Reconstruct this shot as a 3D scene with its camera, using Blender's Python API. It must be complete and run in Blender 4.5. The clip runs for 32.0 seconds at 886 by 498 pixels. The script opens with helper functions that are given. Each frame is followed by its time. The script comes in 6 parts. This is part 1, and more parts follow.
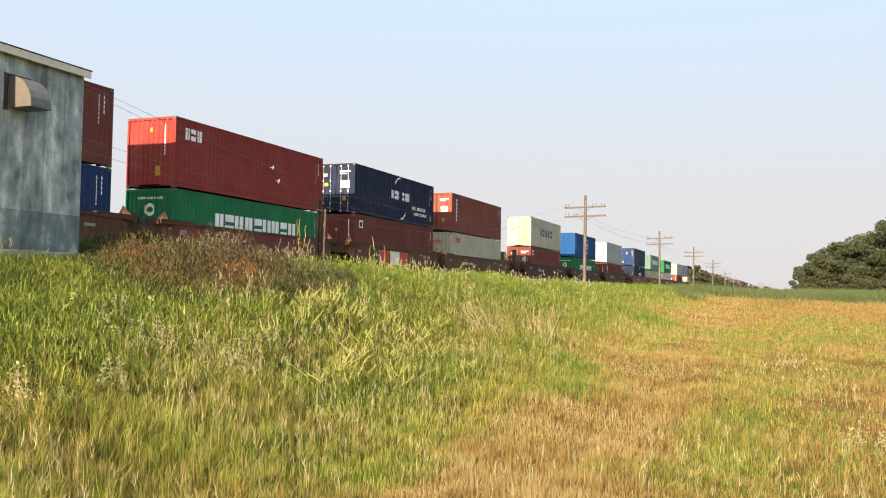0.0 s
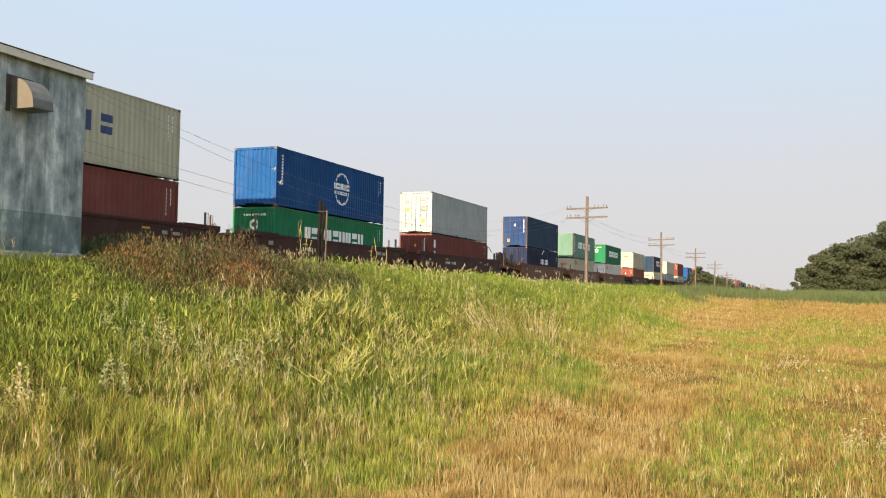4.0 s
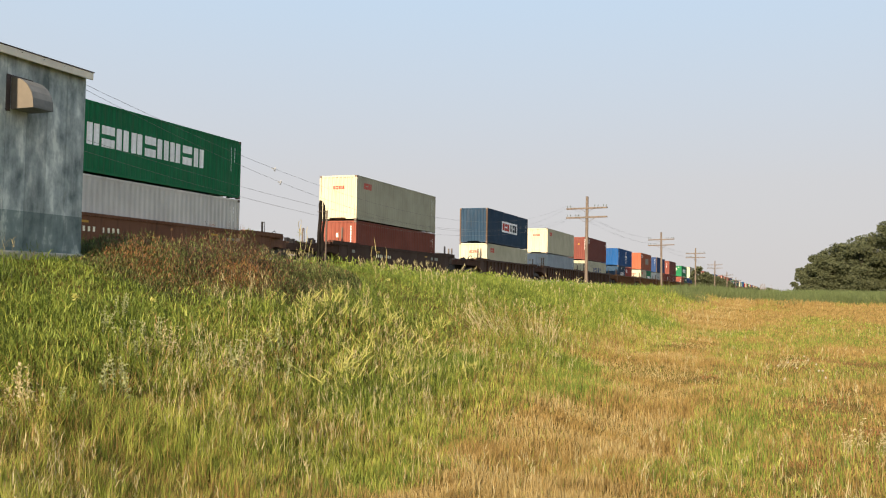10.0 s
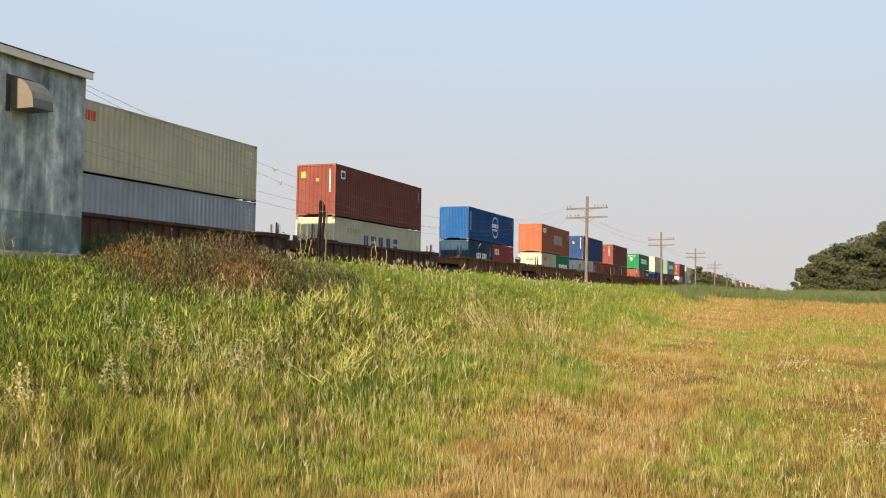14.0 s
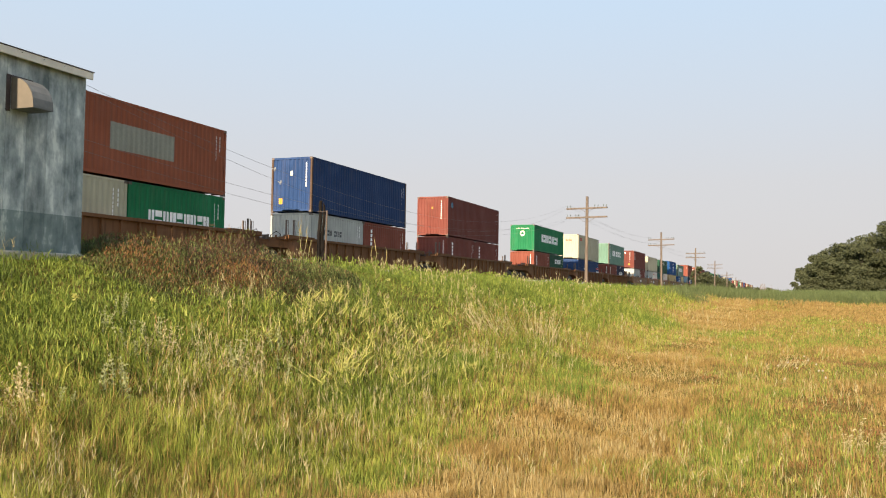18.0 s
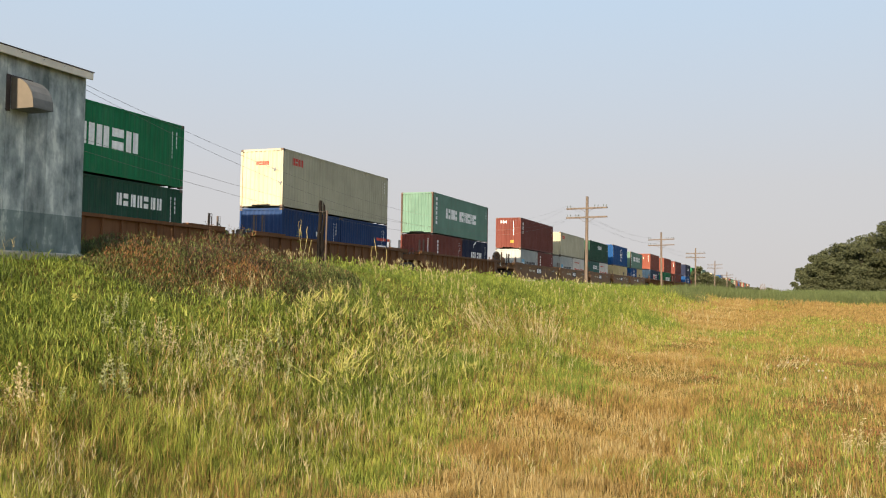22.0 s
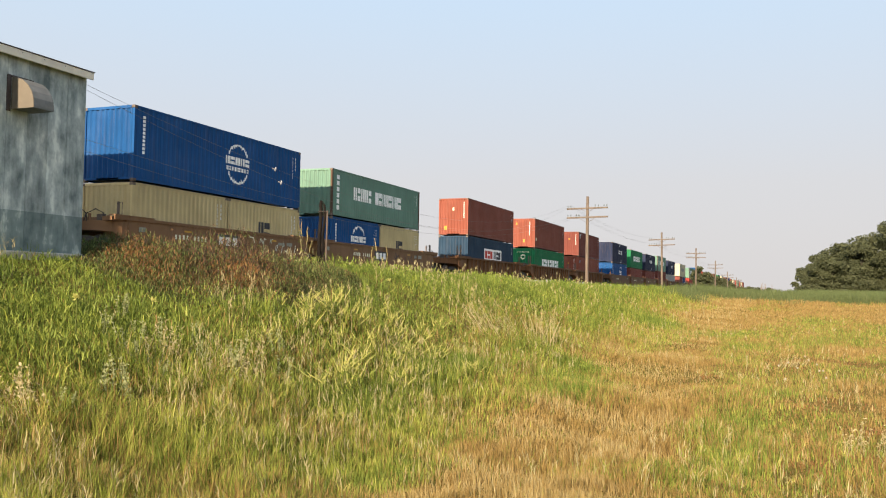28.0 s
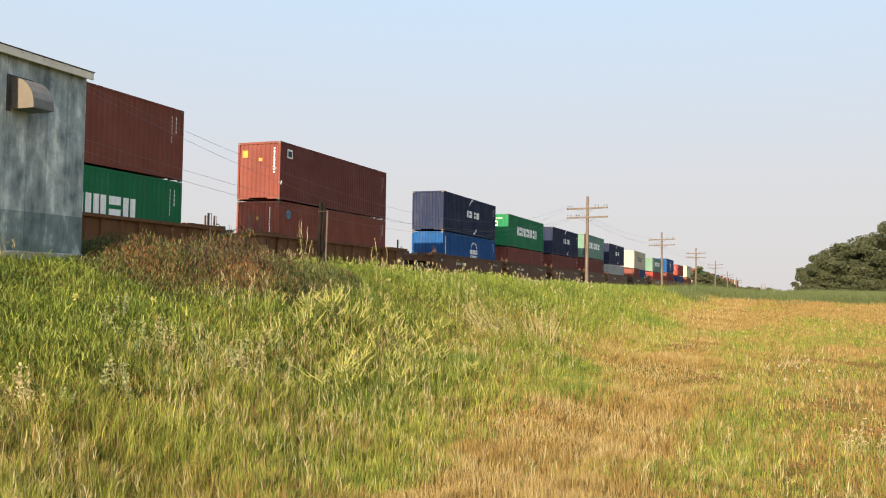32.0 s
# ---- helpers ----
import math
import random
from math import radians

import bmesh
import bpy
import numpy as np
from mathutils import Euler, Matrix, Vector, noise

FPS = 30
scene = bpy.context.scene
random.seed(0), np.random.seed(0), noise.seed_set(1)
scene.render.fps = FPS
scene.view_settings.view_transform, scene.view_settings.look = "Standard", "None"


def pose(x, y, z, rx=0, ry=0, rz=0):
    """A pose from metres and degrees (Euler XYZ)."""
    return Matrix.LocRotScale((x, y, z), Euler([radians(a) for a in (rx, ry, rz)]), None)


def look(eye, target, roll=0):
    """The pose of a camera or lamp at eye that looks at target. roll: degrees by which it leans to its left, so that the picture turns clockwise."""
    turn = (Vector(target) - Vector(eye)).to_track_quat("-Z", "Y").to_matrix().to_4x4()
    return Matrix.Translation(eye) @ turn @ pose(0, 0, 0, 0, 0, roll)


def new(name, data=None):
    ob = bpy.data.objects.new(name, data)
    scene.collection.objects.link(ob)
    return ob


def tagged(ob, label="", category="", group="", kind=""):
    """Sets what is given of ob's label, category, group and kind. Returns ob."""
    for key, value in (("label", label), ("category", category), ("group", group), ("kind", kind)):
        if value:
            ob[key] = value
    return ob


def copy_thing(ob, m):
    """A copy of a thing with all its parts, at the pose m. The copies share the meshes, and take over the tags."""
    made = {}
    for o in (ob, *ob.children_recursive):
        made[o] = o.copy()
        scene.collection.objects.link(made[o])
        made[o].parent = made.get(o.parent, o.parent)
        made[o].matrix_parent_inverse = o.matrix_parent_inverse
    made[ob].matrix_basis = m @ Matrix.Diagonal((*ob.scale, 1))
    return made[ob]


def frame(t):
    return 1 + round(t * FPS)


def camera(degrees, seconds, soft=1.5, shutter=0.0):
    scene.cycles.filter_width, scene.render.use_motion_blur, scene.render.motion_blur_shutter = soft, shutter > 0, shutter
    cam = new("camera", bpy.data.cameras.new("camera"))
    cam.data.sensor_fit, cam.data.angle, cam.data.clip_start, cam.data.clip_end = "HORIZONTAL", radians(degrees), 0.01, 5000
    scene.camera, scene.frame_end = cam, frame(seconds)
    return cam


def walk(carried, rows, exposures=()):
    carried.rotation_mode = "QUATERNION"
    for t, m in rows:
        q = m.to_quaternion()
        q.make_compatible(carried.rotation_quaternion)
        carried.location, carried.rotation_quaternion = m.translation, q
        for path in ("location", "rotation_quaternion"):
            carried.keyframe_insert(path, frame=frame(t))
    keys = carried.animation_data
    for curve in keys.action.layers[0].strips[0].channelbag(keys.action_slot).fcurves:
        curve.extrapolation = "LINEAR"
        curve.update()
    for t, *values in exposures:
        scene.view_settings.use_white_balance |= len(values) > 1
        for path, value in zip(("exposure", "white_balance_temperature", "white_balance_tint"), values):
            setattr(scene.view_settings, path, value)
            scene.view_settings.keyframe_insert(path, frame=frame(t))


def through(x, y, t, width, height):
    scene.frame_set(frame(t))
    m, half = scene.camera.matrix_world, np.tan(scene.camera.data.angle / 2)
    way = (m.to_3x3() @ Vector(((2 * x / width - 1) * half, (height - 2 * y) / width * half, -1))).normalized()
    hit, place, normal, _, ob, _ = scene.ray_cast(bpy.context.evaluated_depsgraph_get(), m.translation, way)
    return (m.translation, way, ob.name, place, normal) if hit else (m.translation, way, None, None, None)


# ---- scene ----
# The camera stands on a grassy track beside a railway embankment.
# x is across the railway, y runs along it, the eye is at (0, 0, 1.6).
EYE = 1.6
cam = camera(53.41, 32.0, soft=1.1)


def view(dx=0.0, dy=0.0):
    """The camera's pose: heading, tilt and lean in degrees, with a small drift."""
    head = 21.218 + dx
    m = Matrix.Translation((0, 0, EYE)) @ Matrix.Rotation(radians(head), 4, "Z")
    m = m @ Matrix.Rotation(radians(90 + 2.638 + dy), 4, "X")
    return m @ Matrix.Rotation(radians(0.8425), 4, "Z")


walk(cam, [(0.0, view(-0.11, -0.075)), (1.0, view(-0.06, -0.06)), (2.0, view(-0.045, -0.035)),
           (3.5, view(0, 0)), (22.0, view(0, 0)), (25.5, view(0.03, 0.0)), (32.0, view(0.03, 0.0))],
     exposures=[(0.0, 1.49), (1.0, 1.38), (2.0, 1.34), (4.0, 1.36), (6.0, 1.32), (7.0, 1.39), (9.0, 1.26), (11.0, 1.21), (13.5, 1.23), (18.0, 1.31), (20.0, 1.40), (21.0, 1.21), (22.0, 1.18), (23.0, 1.26), (24.0, 1.33), (24.5, 1.33), (32.0, 1.38)])

# ---- light ----
SUN_UP = 21.0
SUN_TURN = 0.7       # degrees by which the sun stands on the far side of the railway
to_sun = Vector((-math.sin(radians(SUN_TURN)) * math.cos(radians(SUN_UP)),
                 -math.cos(radians(SUN_TURN)) * math.cos(radians(SUN_UP)), math.sin(radians(SUN_UP))))
world = bpy.data.worlds.new("sky")
scene.world = world
world.use_nodes = True
wn, wl = world.node_tree.nodes, world.node_tree.links
sky = wn.new("ShaderNodeTexSky")
sky.sky_type, sky.sun_disc = "NISHITA", False
sky.sun_elevation = radians(SUN_UP)
sky.sun_rotation = math.atan2(to_sun.x, to_sun.y)
sky.air_density, sky.dust_density, sky.ozone_density = 1.0, 2.2, 1.0
# summer haze: thick and pale at the horizon, thinner overhead
up = wn.new("ShaderNodeTexCoord")
part_z = wn.new("ShaderNodeSeparateXYZ")
wl.new(up.outputs["Generated"], part_z.inputs[0])


def sky_ramp(stops):
    r = wn.new("ShaderNodeValToRGB")
    while len(r.color_ramp.elements) < len(stops):
        r.color_ramp.elements.new(0.999)
    for e, (pos, v) in zip(r.color_ramp.elements, stops):
        e.position, e.color = pos, (*v, 1)
    return r


thick = sky_ramp([(0.0, (0.97,) * 3), (0.35, (0.9,) * 3), (1.0, (0.8,) * 3)])
hue = sky_ramp([(p, tuple(k / 8 for k in v)) for p, v in ((0.0, (5.65, 5.42, 5.36)), (0.12, (5.65, 5.62, 5.8)), (0.33, (5.1, 6.35, 7.75)), (0.6, (2.2, 3.4, 5.6)), (1.0, (1.2, 2.0, 3.8)))])
bright = wn.new("ShaderNodeVectorMath")
bright.operation = "SCALE"
bright.inputs["Scale"].default_value = 8.0
wl.new(part_z.outputs["Z"], thick.inputs[0])
wl.new(part_z.outputs["Z"], hue.inputs[0])
wl.new(hue.outputs[0], bright.inputs[0])
haze = wn.new("ShaderNodeMixRGB")
wl.new(thick.outputs[0], haze.inputs[0])
wl.new(sky.outputs[0], haze.inputs[1])
wl.new(bright.outputs[0], haze.inputs[2])
# the haze scatters more light round the sun
side = wn.new("ShaderNodeVectorMath")
side.operation = "DOT_PRODUCT"
side.inputs[1].default_value = to_sun
wl.new(up.outputs["Generated"], side.inputs[0])
lobe = wn.new("ShaderNodeMath")
lobe.operation, lobe.use_clamp = "MULTIPLY", True
wl.new(side.outputs["Value"], lobe.inputs[0])
lobe.inputs[1].default_value = 1.0
cube = wn.new("ShaderNodeMath")
cube.operation = "POWER"
wl.new(lobe.outputs[0], cube.inputs[0])
cube.inputs[1].default_value = 3.0
aureole = wn.new("ShaderNodeMixRGB")
aureole.inputs[1].default_value, aureole.inputs[2].default_value = (1, 1, 1, 1), (3.2, 2.9, 2.4, 1)
wl.new(cube.outputs[0], aureole.inputs[0])
glow = wn.new("ShaderNodeMixRGB")
glow.blend_type = "MULTIPLY"
glow.inputs[0].default_value = 1.0
wl.new(haze.outputs[0], glow.inputs[1])
wl.new(aureole.outputs[0], glow.inputs[2])
wl.new(glow.outputs[0], wn["Background"].inputs[0])
wn["Background"].inputs[1].default_value = 0.05
sun = new("sun", bpy.data.lights.new("sun", "SUN"))
sun.data.energy, sun.data.angle, sun.data.color = 5.0, radians(0.6), (1.0, 0.80, 0.57)
sun.matrix_world = look(to_sun * 200, (0, 0, 0))


# ---- materials ----
def shader(name):
    m = bpy.data.materials.new(name)
    m.use_nodes = True
    return m, m.node_tree.nodes, m.node_tree.links, m.node_tree.nodes["Principled BSDF"]


def ramp(nt, stops):
    r = nt.new("ShaderNodeValToRGB")
    els = r.color_ramp.elements
    while len(els) < len(stops):
        els.new(0.5)
    for e, (pos, col) in zip(els, stops):
        e.position, e.color = pos, (*col, 1)
    return r


def noise_node(nt, lk, scale, detail=4, rough=0.55, coord="Object", stretch=None):
    tc = nt.new("ShaderNodeTexCoord")
    n = nt.new("ShaderNodeTexNoise")
    n.inputs["Scale"].default_value, n.inputs["Detail"].default_value = scale, detail
    n.inputs["Roughness"].default_value = rough
    if stretch:
        mp = nt.new("ShaderNodeMapping")
        mp.inputs["Scale"].default_value = stretch
        lk.new(tc.outputs[coord], mp.inputs[0])
        lk.new(mp.outputs[0], n.inputs["Vector"])
    else:
        lk.new(tc.outputs[coord], n.inputs["Vector"])
    return n


def mix(nt, lk, fac, a, b, kind="MIX"):
    m = nt.new("ShaderNodeMixRGB")
    m.blend_type = kind
    for sock, v in zip(m.inputs, (fac, a, b)):
        if isinstance(v, (int, float)):
            sock.default_value = v
        elif isinstance(v, tuple):
            sock.default_value = (*v, 1)
        else:
            lk.new(v, sock)
    return m.outputs[0]


def bump(nt, lk, height, strength, distance, bsdf):
    b = nt.new("ShaderNodeBump")
    b.inputs["Strength"].default_value, b.inputs["Distance"].default_value = strength, distance
    lk.new(height, b.inputs["Height"])
    lk.new(b.outputs[0], bsdf.inputs["Normal"])


def weathered(name, col, dirt=(0.12, 0.09, 0.07), rust=(0.16, 0.06, 0.03), wear=0.35, rough=0.55, metal=0.0, streak=1.0):
    """Paint on steel: faded in clouds, with run-down streaks and spots of rust."""
    m, nt, lk, b = shader(name)
    big = noise_node(nt, lk, 0.7, 5)
    run = noise_node(nt, lk, 3.0, 4, stretch=(2.0, 2.0, 0.18))
    fine = noise_node(nt, lk, 26, 4)
    info = nt.new("ShaderNodeObjectInfo")
    pale = tuple(min(1, c * 1.1 + 0.01) for c in col)
    dark = tuple(c * 0.88 for c in col)
    r = ramp(nt, [(0.3, dark), (0.5, col), (0.72, pale)])
    lk.new(big.outputs[0], r.inputs[0])
    rs = ramp(nt, [(0.52, (0, 0, 0)), (0.75, (1, 1, 1))])
    lk.new(run.outputs[0], rs.inputs[0])
    c = mix(nt, lk, 0.0, r.outputs[0], dirt)
    mul = nt.new("ShaderNodeMath")
    mul.operation = "MULTIPLY"
    mul.inputs[1].default_value = wear * streak
    lk.new(rs.outputs[0], mul.inputs[0])
    lk.new(mul.outputs[0], c.node.inputs[0])
    spots = ramp(nt, [(0.66, (0, 0, 0)), (0.74, (1, 1, 1))])
    lk.new(fine.outputs[0], spots.inputs[0])
    mul2 = nt.new("ShaderNodeMath")
    mul2.operation = "MULTIPLY"
    mul2.inputs[1].default_value = wear
    lk.new(spots.outputs[0], mul2.inputs[0])
    c2 = mix(nt, lk, 0.0, c, rust)
    lk.new(mul2.outputs[0], c2.node.inputs[0])
    shade = nt.new("ShaderNodeMapRange")
    shade.inputs["To Min"].default_value, shade.inputs["To Max"].default_value = 0.9, 1.1
    lk.new(info.outputs["Random"], shade.inputs["Value"])
    lk.new(mix(nt, lk, 1.0, c2, shade.outputs[0], "MULTIPLY"), b.inputs["Base Color"])
    b.inputs["Roughness"].default_value, b.inputs["Metallic"].default_value = rough, metal
    b.inputs["Specular IOR Level"].default_value = 0.08
    bump(nt, lk, fine.outputs[0], 0.15, 0.004, b)
    return m


def plain(name, col, rough=0.6, metal=0.0, scale=12.0, vary=0.2, relief=0.2):
    m, nt, lk, b = shader(name)
    n = noise_node(nt, lk, scale, 5)
    n2 = noise_node(nt, lk, scale * 0.11, 3)
    r = ramp(nt, [(0.3, tuple(c * (1 - vary) for c in col)), (0.7, tuple(min(1, c * (1 + vary)) for c in col))])
    lk.new(mix(nt, lk, 0.5, n.outputs[0], n2.outputs[0]), r.inputs[0])
    lk.new(r.outputs[0], b.inputs["Base Color"])
    b.inputs["Roughness"].default_value, b.inputs["Metallic"].default_value = rough, metal
    bump(nt, lk, n.outputs[0], relief, 0.01, b)
    return m


def leafy(name, stops, scale=0.6, through=0.35, rough=0.6, each=0.48, drift=0.3):
    """Blades and leaves: each its own tint, in drifts and clumps, letting some light through."""
    m, nt, lk, b = shader(name)
    geo = nt.new("ShaderNodeNewGeometry")
    n = noise_node(nt, lk, scale, 4)
    add = nt.new("ShaderNodeMath")
    add.operation = "ADD"
    sc = nt.new("ShaderNodeMath")
    sc.operation = "MULTIPLY_ADD"
    sc.inputs[1].default_value, sc.inputs[2].default_value = 1.5, -0.5
    lk.new(n.outputs[0], sc.inputs[0])
    half = nt.new("ShaderNodeMath")
    half.operation = "MULTIPLY_ADD"
    half.inputs[1].default_value, half.inputs[2].default_value = each, 0.405 - each / 2 - 0.25 * drift
    lk.new(geo.outputs["Random Per Island"], half.inputs[0])
    half2 = nt.new("ShaderNodeMath")
    half2.operation = "MULTIPLY"
    half2.inputs[1].default_value = drift
    lk.new(sc.outputs[0], half2.inputs[0])
    lk.new(half.outputs[0], add.inputs[0])
    lk.new(half2.outputs[0], add.inputs[1])
    r = ramp(nt, stops)
    lk.new(add.outputs[0], r.inputs[0])
    lk.new(r.outputs[0], b.inputs["Base Color"])
    b.inputs["Roughness"].default_value = rough
    b.inputs["Specular IOR Level"].default_value = 0.25
    tr = nt.new("ShaderNodeBsdfTranslucent")
    lk.new(r.outputs[0], tr.inputs[0])
    ms = nt.new("ShaderNodeMixShader")
    ms.inputs[0].default_value = through
    lk.new(b.outputs[0], ms.inputs[1])
    lk.new(tr.outputs[0], ms.inputs[2])
    lk.new(ms.outputs[0], nt["Material Output"].inputs[0])
    return m


PAINT = {
    "maroon": (0.150, 0.046, 0.036), "red": (0.25, 0.042, 0.034), "orange": (0.27, 0.085, 0.045), "rust": (0.20, 0.062, 0.042),
    "green": (0.016, 0.15, 0.062), "sea_green": (0.130, 0.230, 0.180), "dark_green": (0.022, 0.07, 0.045), "teal": (0.045, 0.12, 0.105),
    "navy": (0.015, 0.022, 0.050), "blue": (0.010, 0.064, 0.195), "royal": (0.019, 0.045, 0.122), "slate": (0.020, 0.045, 0.080),
    "grey": (0.415, 0.392, 0.285), "light_grey": (0.35, 0.37, 0.355), "blue_grey": (0.29, 0.33, 0.36), "cream": (0.448, 0.416, 0.296),
    "tan": (0.47, 0.38, 0.20), "white": (0.60, 0.58, 0.53),
}
paints = {k: weathered("paint_" + k, v, wear=0.22) for k, v in PAINT.items()}
MARK = {
    "white": plain("mark_white", (0.88, 0.88, 0.84), 0.6), "red": plain("mark_red", (0.50, 0.05, 0.03), 0.6),
    "black": plain("mark_black", (0.02, 0.022, 0.03), 0.6), "navy": plain("mark_navy", (0.03, 0.05, 0.14), 0.6),
    "yellow": plain("mark_yellow", (0.46, 0.25, 0.025), 0.6), "pale": plain("mark_pale", (0.75, 0.73, 0.55), 0.6),
    "light_blue": plain("mark_light_blue", (0.12, 0.36, 0.52), 0.6), "grey": plain("mark_grey", (0.25, 0.25, 0.2), 0.7),
    "orange": plain("mark_orange", (0.55, 0.16, 0.05), 0.6),
}
steel_dark = plain("dark_steel", (0.035, 0.03, 0.028), 0.6, 0.3, 9, 0.4)
casting_mat = plain("worn_casting", (0.10, 0.075, 0.06), 0.6, 0.3, 30, 0.4)
galv = plain("galvanised_bar", (0.45, 0.45, 0.43), 0.45, 0.5, 20, 0.2)


# ---- ground ----
def smooth(a, b, v):
    t = np.clip((np.asarray(v, float) - a) / (b - a), 0, 1)
    return t * t * (3 - 2 * t)


def ground_z(x, y):
    """Height of the land: a level track, the railway bank rising beside it, fields beyond."""
    x, y = np.asarray(x, float), np.asarray(y, float)
    field = 1.3 * smooth(14, 75, y) + 0.15 * smooth(60, 170, y) + 0.2 * smooth(150, 500, y)
    bank = smooth(-3.2, -9.4, x)
    z = field + (1.93 - 0.25 * smooth(20, 60, y) - field) * bank
    z = z + 0.25 * smooth(-17.5, -20.5, x) - 0.9 * smooth(-29, -36, x)
    rough = 0.05 * np.sin(x * 1.7 + 0.6 * y) + 0.05 * np.sin(y * 0.9 - 0.4 * x + 1.3) + 0.03 * np.sin(2.9 * x + 2.1 * y)
    # shallow wheel ruts in the track
    rut = -0.07 * np.exp(-((x + 1.9) / 0.35) ** 2) - 0.07 * np.exp(-((x + 0.1) / 0.35) ** 2)
    calm = 1 - 0.85 * smooth(14, 26, y) * smooth(-6, -4, x)
    return z + rough * calm * smooth(3000, 200, np.abs(y)) + rut


def part(name, bm, material, parent, label=""):
    """Links a bmesh as one mesh object under a thing or a part."""
    me = bpy.data.meshes.new(name)
    bm.to_mesh(me)
    bm.free()
    me.materials.append(material)
    return share(name, me, None, parent, label)


def share(name, me, material, parent, label="", m=None):
    """An object of its own on mesh data that may serve several, with its own material."""
    ob = new(name, me)
    if material is not None:
        ob.material_slots[0].link = "OBJECT"
        ob.material_slots[0].material = material
    if parent is not None:
        ob.parent = parent
    if m is not None:
        ob.matrix_basis = m
    if label:
        tagged(ob, label)
    return ob


def box(bm, x0, x1, y0, y1, z0, z1):
    v = [bm.verts.new(p) for p in ((x0, y0, z0), (x1, y0, z0), (x1, y1, z0), (x0, y1, z0),
                                   (x0, y0, z1), (x1, y0, z1), (x1, y1, z1), (x0, y1, z1))]
    for f in ((3, 2, 1, 0), (4, 5, 6, 7), (0, 1, 5, 4), (1, 2, 6, 5), (2, 3, 7, 6), (3, 0, 4, 7)):
        bm.faces.new([v[i] for i in f])
    return v


def bevelled(x0, x1, y0, y1, z0, z1, w=0.01, seg=1):
    bm = bmesh.new()
    box(bm, x0, x1, y0, y1, z0, z1)
    bmesh.ops.bevel(bm, geom=bm.edges[:], offset=w, segments=seg, affect="EDGES")
    return bm


def tube(bm, pts, r, sides=8, r_end=None):
    """A round bar through the points, tapering to r_end."""
    rings = []
    pts = [Vector(p) for p in pts]
    for i, p in enumerate(pts):
        d = (pts[min(i + 1, len(pts) - 1)] - pts[max(i - 1, 0)]).normalized()
        a = d.orthogonal().normalized()
        c = d.cross(a)
        rr = r if r_end is None else r + (r_end - r) * i / (len(pts) - 1)
        rings.append([bm.verts.new(p + rr * (math.cos(6.28319 * k / sides) * a + math.sin(6.28319 * k / sides) * c)) for k in range(sides)])
    for q, s in zip(rings, rings[1:]):
        for k in range(sides):
            bm.faces.new((q[k], q[(k + 1) % sides], s[(k + 1) % sides], s[k]))
    bm.faces.new(rings[0][::-1])
    bm.faces.new(rings[-1])


def empty(name, m, label, category, group="", kind=""):
    ob = new(name)
    ob.matrix_basis = m
    return tagged(ob, label, category, group, kind)


def soil():
    m, nt, lk, b = shader("soil_and_thatch")
    n1, n2, n3 = noise_node(nt, lk, 0.35, 5), noise_node(nt, lk, 3.0, 6), noise_node(nt, lk, 30, 5)
    g = ramp(nt, [(0.3, (0.096, 0.102, 0.027)), (0.5, (0.168, 0.144, 0.048)), (0.7, (0.264, 0.192, 0.078))])
    lk.new(mix(nt, lk, 0.5, n1.outputs[0], n2.outputs[0]), g.inputs[0])
    f = ramp(nt, [(0.35, (0.55, 0.5, 0.45)), (0.65, (1.2, 1.15, 1.1))])
    lk.new(n3.outputs[0], f.inputs[0])
    lk.new(mix(nt, lk, 1.0, g.outputs[0], f.outputs[0], "MULTIPLY"), b.inputs["Base Color"])
    b.inputs["Roughness"].default_value = 0.95
    b.inputs["Specular IOR Level"].default_value = 0.0
    bump(nt, lk, n3.outputs[0], 0.6, 0.05, b)
    return m


def sheet(name, xs, ys, zfun, material):
    X, Y = np.meshgrid(xs, ys, indexing="ij")
    co = np.stack([X, Y, zfun(X, Y)], -1).reshape(-1, 3)
    nx, ny = len(xs), len(ys)
    i = (np.arange(nx - 1)[:, None] * ny + np.arange(ny - 1)[None]).ravel()
    quads = np.stack([i, i + ny, i + ny + 1, i + 1], 1)
    me = bpy.data.meshes.new(name)
    me.from_pydata(co.tolist(), [], quads.tolist())
    me.polygons.foreach_set("use_smooth", np.ones(len(quads), bool))
    me.materials.append(material)
    return new(name, me)


def spread(lo, hi, fine, first, last):
    """Grid lines: even steps between lo and hi, wider and wider outside."""
    mid = list(np.arange(lo, hi + 1e-6, fine))
    up, step = [hi], fine
    while up[-1] < last:
        step *= 1.35
        up.append(up[-1] + step)
    dn, step = [lo], fine
    while dn[-1] > first:
        step *= 1.35
        dn.append(dn[-1] - step)
    return np.array(dn[:0:-1] + mid + up[1:])


ground = tagged(sheet("ground", spread(-40, 20, 0.3, -3000, 3000), spread(-4, 80, 0.5, -3000, 4000), ground_z, soil()),
                "rough grassy ground rising to a railway bank", "ground", kind="structure")

# ---- railway ----
TRACK = -24.03        # middle of the railway
RAIL = EYE + 0.95     # top of the rails


